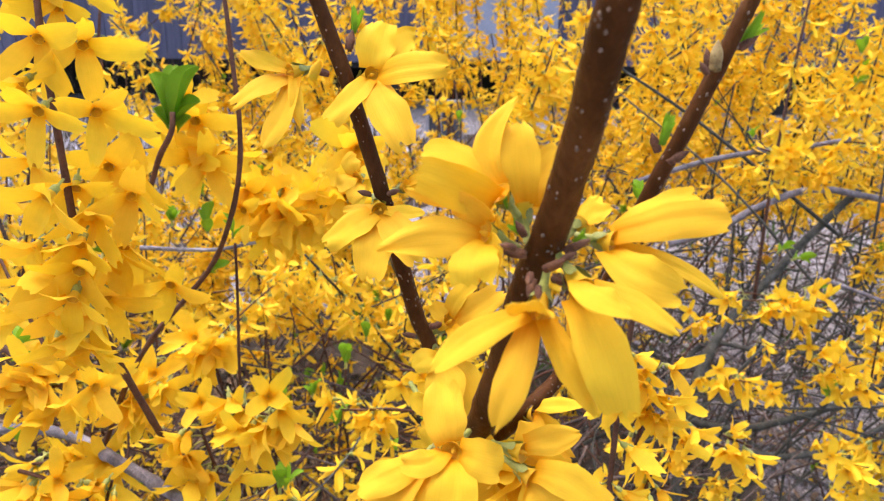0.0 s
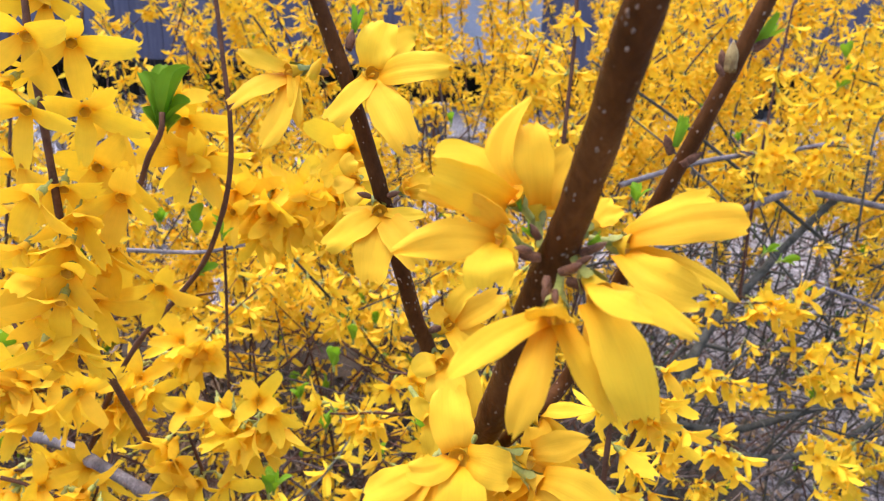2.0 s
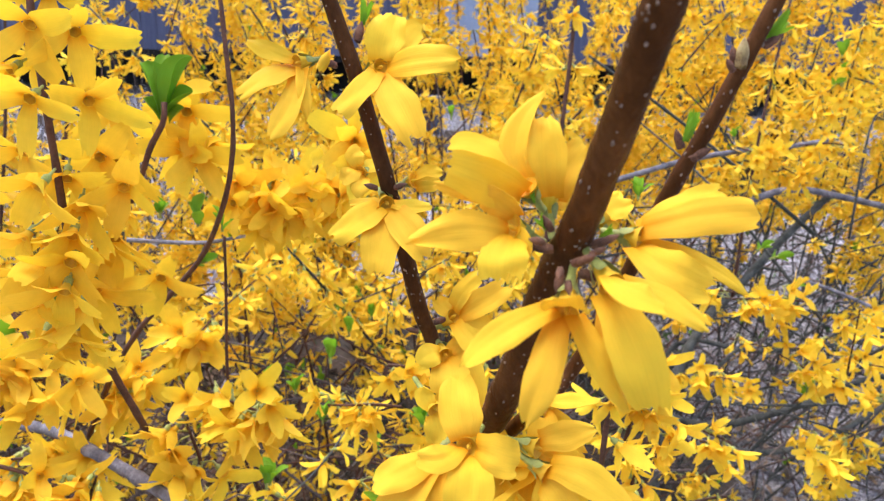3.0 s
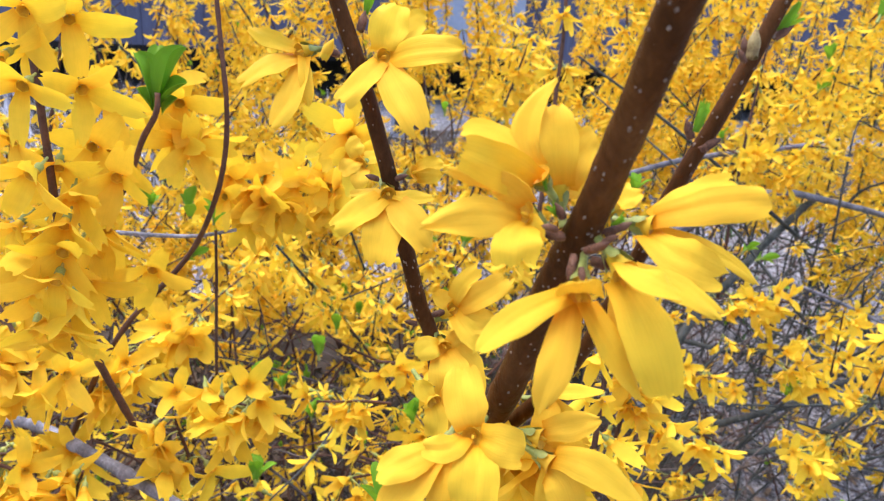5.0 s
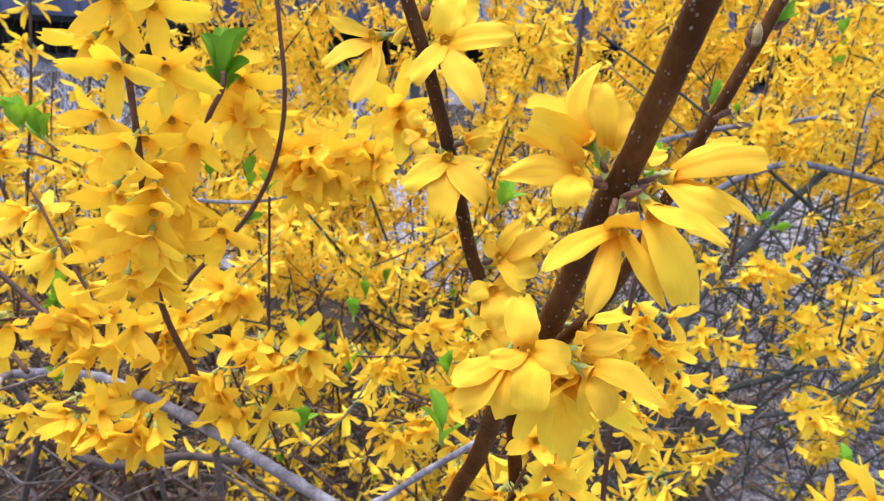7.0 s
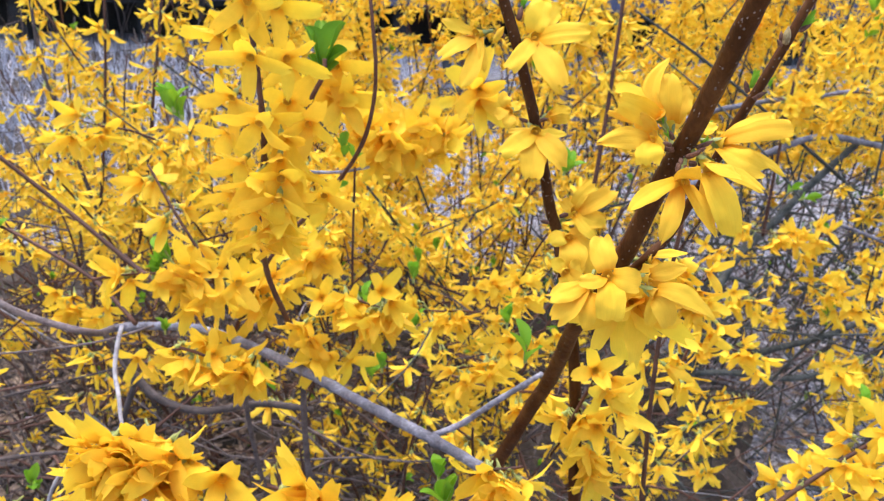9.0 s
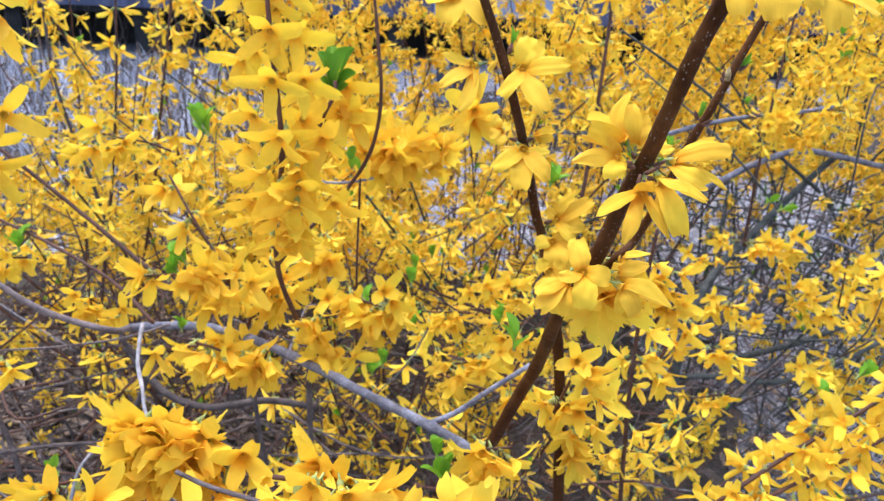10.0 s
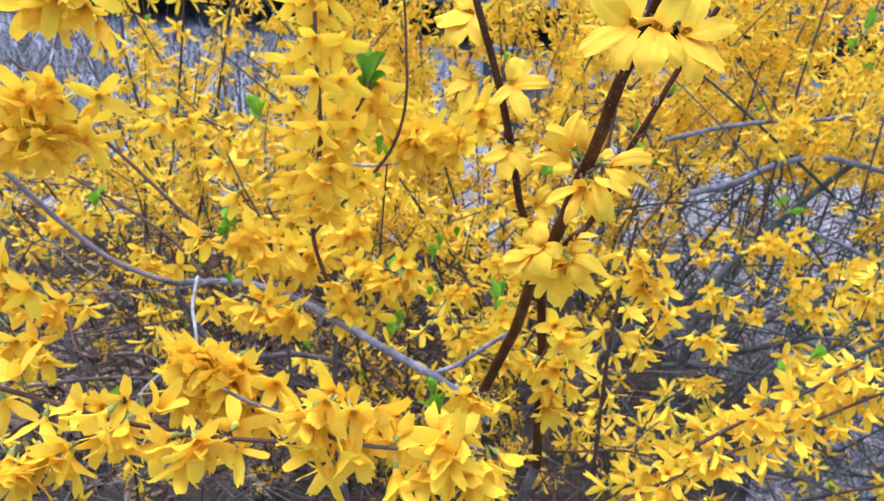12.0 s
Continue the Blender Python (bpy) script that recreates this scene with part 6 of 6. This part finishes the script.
def fill(shrub, count, foot, height, lean, seed, gap, per, singles, own_branches, bark=TWIG, sides=5):
    """Whips from one crown: the stems, blossoms on each, the rest of the blossom in one mass, and fine bare twigs."""
    rng = random.Random(seed)
    base = shrub.location
    poses, twigs = [], Pile()
    for k in range(count):
        a, r = rng.uniform(0, 6.28), foot * rng.random() ** 0.5
        b = base + Vector((math.cos(a) * r, math.sin(a) * r, -0.03))
        h = height * rng.uniform(0.6, 1.15)
        out = Vector((math.cos(a) * r / foot + rng.gauss(0, 0.4), math.sin(a) * r / foot + rng.gauss(0, 0.4), 0)) * lean
        pts = [b, b + out * 0.25 + Vector((rng.gauss(0, 0.03), rng.gauss(0, 0.03), h * 0.35)), b + out * 0.6 + Vector((rng.gauss(0, 0.04), rng.gauss(0, 0.04), h * 0.7)), b + out * 1.1 + Vector((0, 0, h))]
        line = smooth_line(pts, 9)
        cut = [p for p in line]
        while len(cut) > 4 and not low_enough(cut[-1]):
            cut.pop()
        if len(cut) < 5 or cut[-1].z < 0.15:
            continue
        r0 = rng.uniform(0.0022, 0.0040)
        v, f = tube(cut, lambda s: r0 * (1 - 0.6 * s), 6, 0.1, k)
        if k < own_branches:
            part("branch", mesh_of("branch", v, f, (bark if rng.random() < 0.7 else OLD,)), shrub)
        else:
            twigs.add(v, f)
        poses += blossom_poses(cut, rng, gap, 0.22, 1.0, per, kept, 1.0)
        for _ in range(2):
            p = cut[rng.randrange(2, len(cut))]
            if p.y < 1.9:
                set_tuft(shrub, p, (rng.gauss(0, 0.5), rng.gauss(0, 0.5), 1), rng.uniform(0.7, 1.6))
        for _ in range(sides):
            i = rng.randrange(2, len(cut) - 1)
            p = cut[i]
            q = p + Vector((rng.gauss(0, 0.10), rng.gauss(0, 0.10), rng.uniform(-0.02, 0.16)))
            if low_enough(q):
                side = smooth_line([p, p.lerp(q, 0.5) + Vector((rng.gauss(0, 0.012), rng.gauss(0, 0.012), rng.gauss(0, 0.012))), q], 5)
                v, f = tube(side, lambda s: 0.0013 - 0.0005 * s, 5)
                twigs.add(v, f)
                poses += blossom_poses(side, rng, gap, 0.2, 1.0, per, kept, 1.0)
    poses.sort(key=lambda m: m.translation.y)
    put_flowers(shrub, poses[:singles])
    if poses[singles:]:
        flower_mass("blossom", poses[singles:], shrub, "mass of small yellow four-petalled blossom")
    if twigs.v:
        part("thicket", twigs.mesh("thicket", (bark,)), shrub, "tangle of thin brown twigs", kind="stuff")
    return len(poses)


def thicket(shrub, count, lo, hi, seed, mats, thick=0.0016, size=0.3):
    """Bare crossing twigs inside a shrub."""
    rng = random.Random(seed)
    for mat in mats:
        pile = Pile()
        for _ in range(count):
            p = Vector([rng.uniform(a, b) for a, b in zip(lo, hi)])
            d = Vector((rng.gauss(0, 1), rng.gauss(0, 0.6), rng.gauss(0.35, 0.5))).normalized() * size * rng.uniform(0.4, 1.2)
            mid = p + d * 0.5 + Vector((rng.gauss(0, 0.03), rng.gauss(0, 0.03), rng.gauss(0, 0.03)))
            q = p + d
            if min(p.z, mid.z, q.z) < 0.02 or not (low_enough(p) and low_enough(q) and low_enough(mid)):
                continue
            r = thick * rng.uniform(0.5, 1.6)
            v, f = tube(smooth_line([p, mid, q], 4), lambda s: r * (1 - 0.5 * s), 5)
            pile.add(v, f)
        if pile.v:
            part("thicket", pile.mesh("thicket", (mat,)), shrub, "tangle of bare grey twigs", kind="stuff")


fill(front_shrub, 22, 0.45, 0.78, 0.38, 31, 0.026, 2.0, 280, 14, TWIG, 2)
fill(middle_shrub, 34, 0.48, 1.15, 0.42, 37, 0.026, 2.2, 280, 20, TWIG, 2)
fill(left_shrub, 20, 0.48, 1.20, 0.50, 32, 0.026, 2.0, 300, 16, TWIG, 1)
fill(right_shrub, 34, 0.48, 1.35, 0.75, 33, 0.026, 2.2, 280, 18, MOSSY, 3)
fill(back_shrub, 42, 0.55, 1.55, 0.60, 34, 0.026, 2.2, 200, 16, TWIG, 3)
fill(far_shrub, 44, 0.55, 1.60, 0.85, 35, 0.026, 2.2, 200, 16, MOSSY, 3)
fill(low_shrub, 26, 0.55, 0.62, 0.40, 39, 0.028, 1.9, 200, 14, TWIG, 2)
fill(rear_left_shrub, 12, 0.45, 0.95, 0.55, 36, 0.028, 2.2, 120, 8, OLD, 2)
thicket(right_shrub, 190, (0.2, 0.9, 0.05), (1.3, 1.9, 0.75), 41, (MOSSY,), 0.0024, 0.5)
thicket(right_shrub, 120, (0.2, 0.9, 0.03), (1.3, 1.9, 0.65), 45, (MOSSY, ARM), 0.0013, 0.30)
thicket(right_shrub, 420, (0.35, 1.2, 0.02), (2.4, 3.6, 0.14), 48, (OLD, TWIG), 0.0018, 0.30)
thicket(front_shrub, 230, (-0.9, 0.55, 0.03), (0.3, 1.2, 0.6), 42, (OLD, TWIG), 0.0016, 0.3)
thicket(front_shrub, 420, (-1.1, 0.5, 0.05), (0.5, 1.5, 0.20), 46, (ARM, OLD), 0.0012, 0.22)
thicket(front_shrub, 130, (-1.1, 0.7, 0.06), (0.4, 1.7, 0.16), 47, (DEAD,), 0.0009, 0.16)
thicket(front_shrub, 12, (-0.7, 0.7, 0.1), (0.3, 1.0, 0.55), 44, (DEAD,), 0.0011, 0.25)
thicket(low_shrub, 160, (-1.7, 0.95, 0.04), (-0.5, 1.9, 0.45), 49, (OLD, TWIG), 0.0014, 0.3)
thicket(left_shrub, 120, (-1.5, 0.9, 0.05), (-0.3, 1.8, 0.9), 43, (OLD,), 0.0016, 0.35)
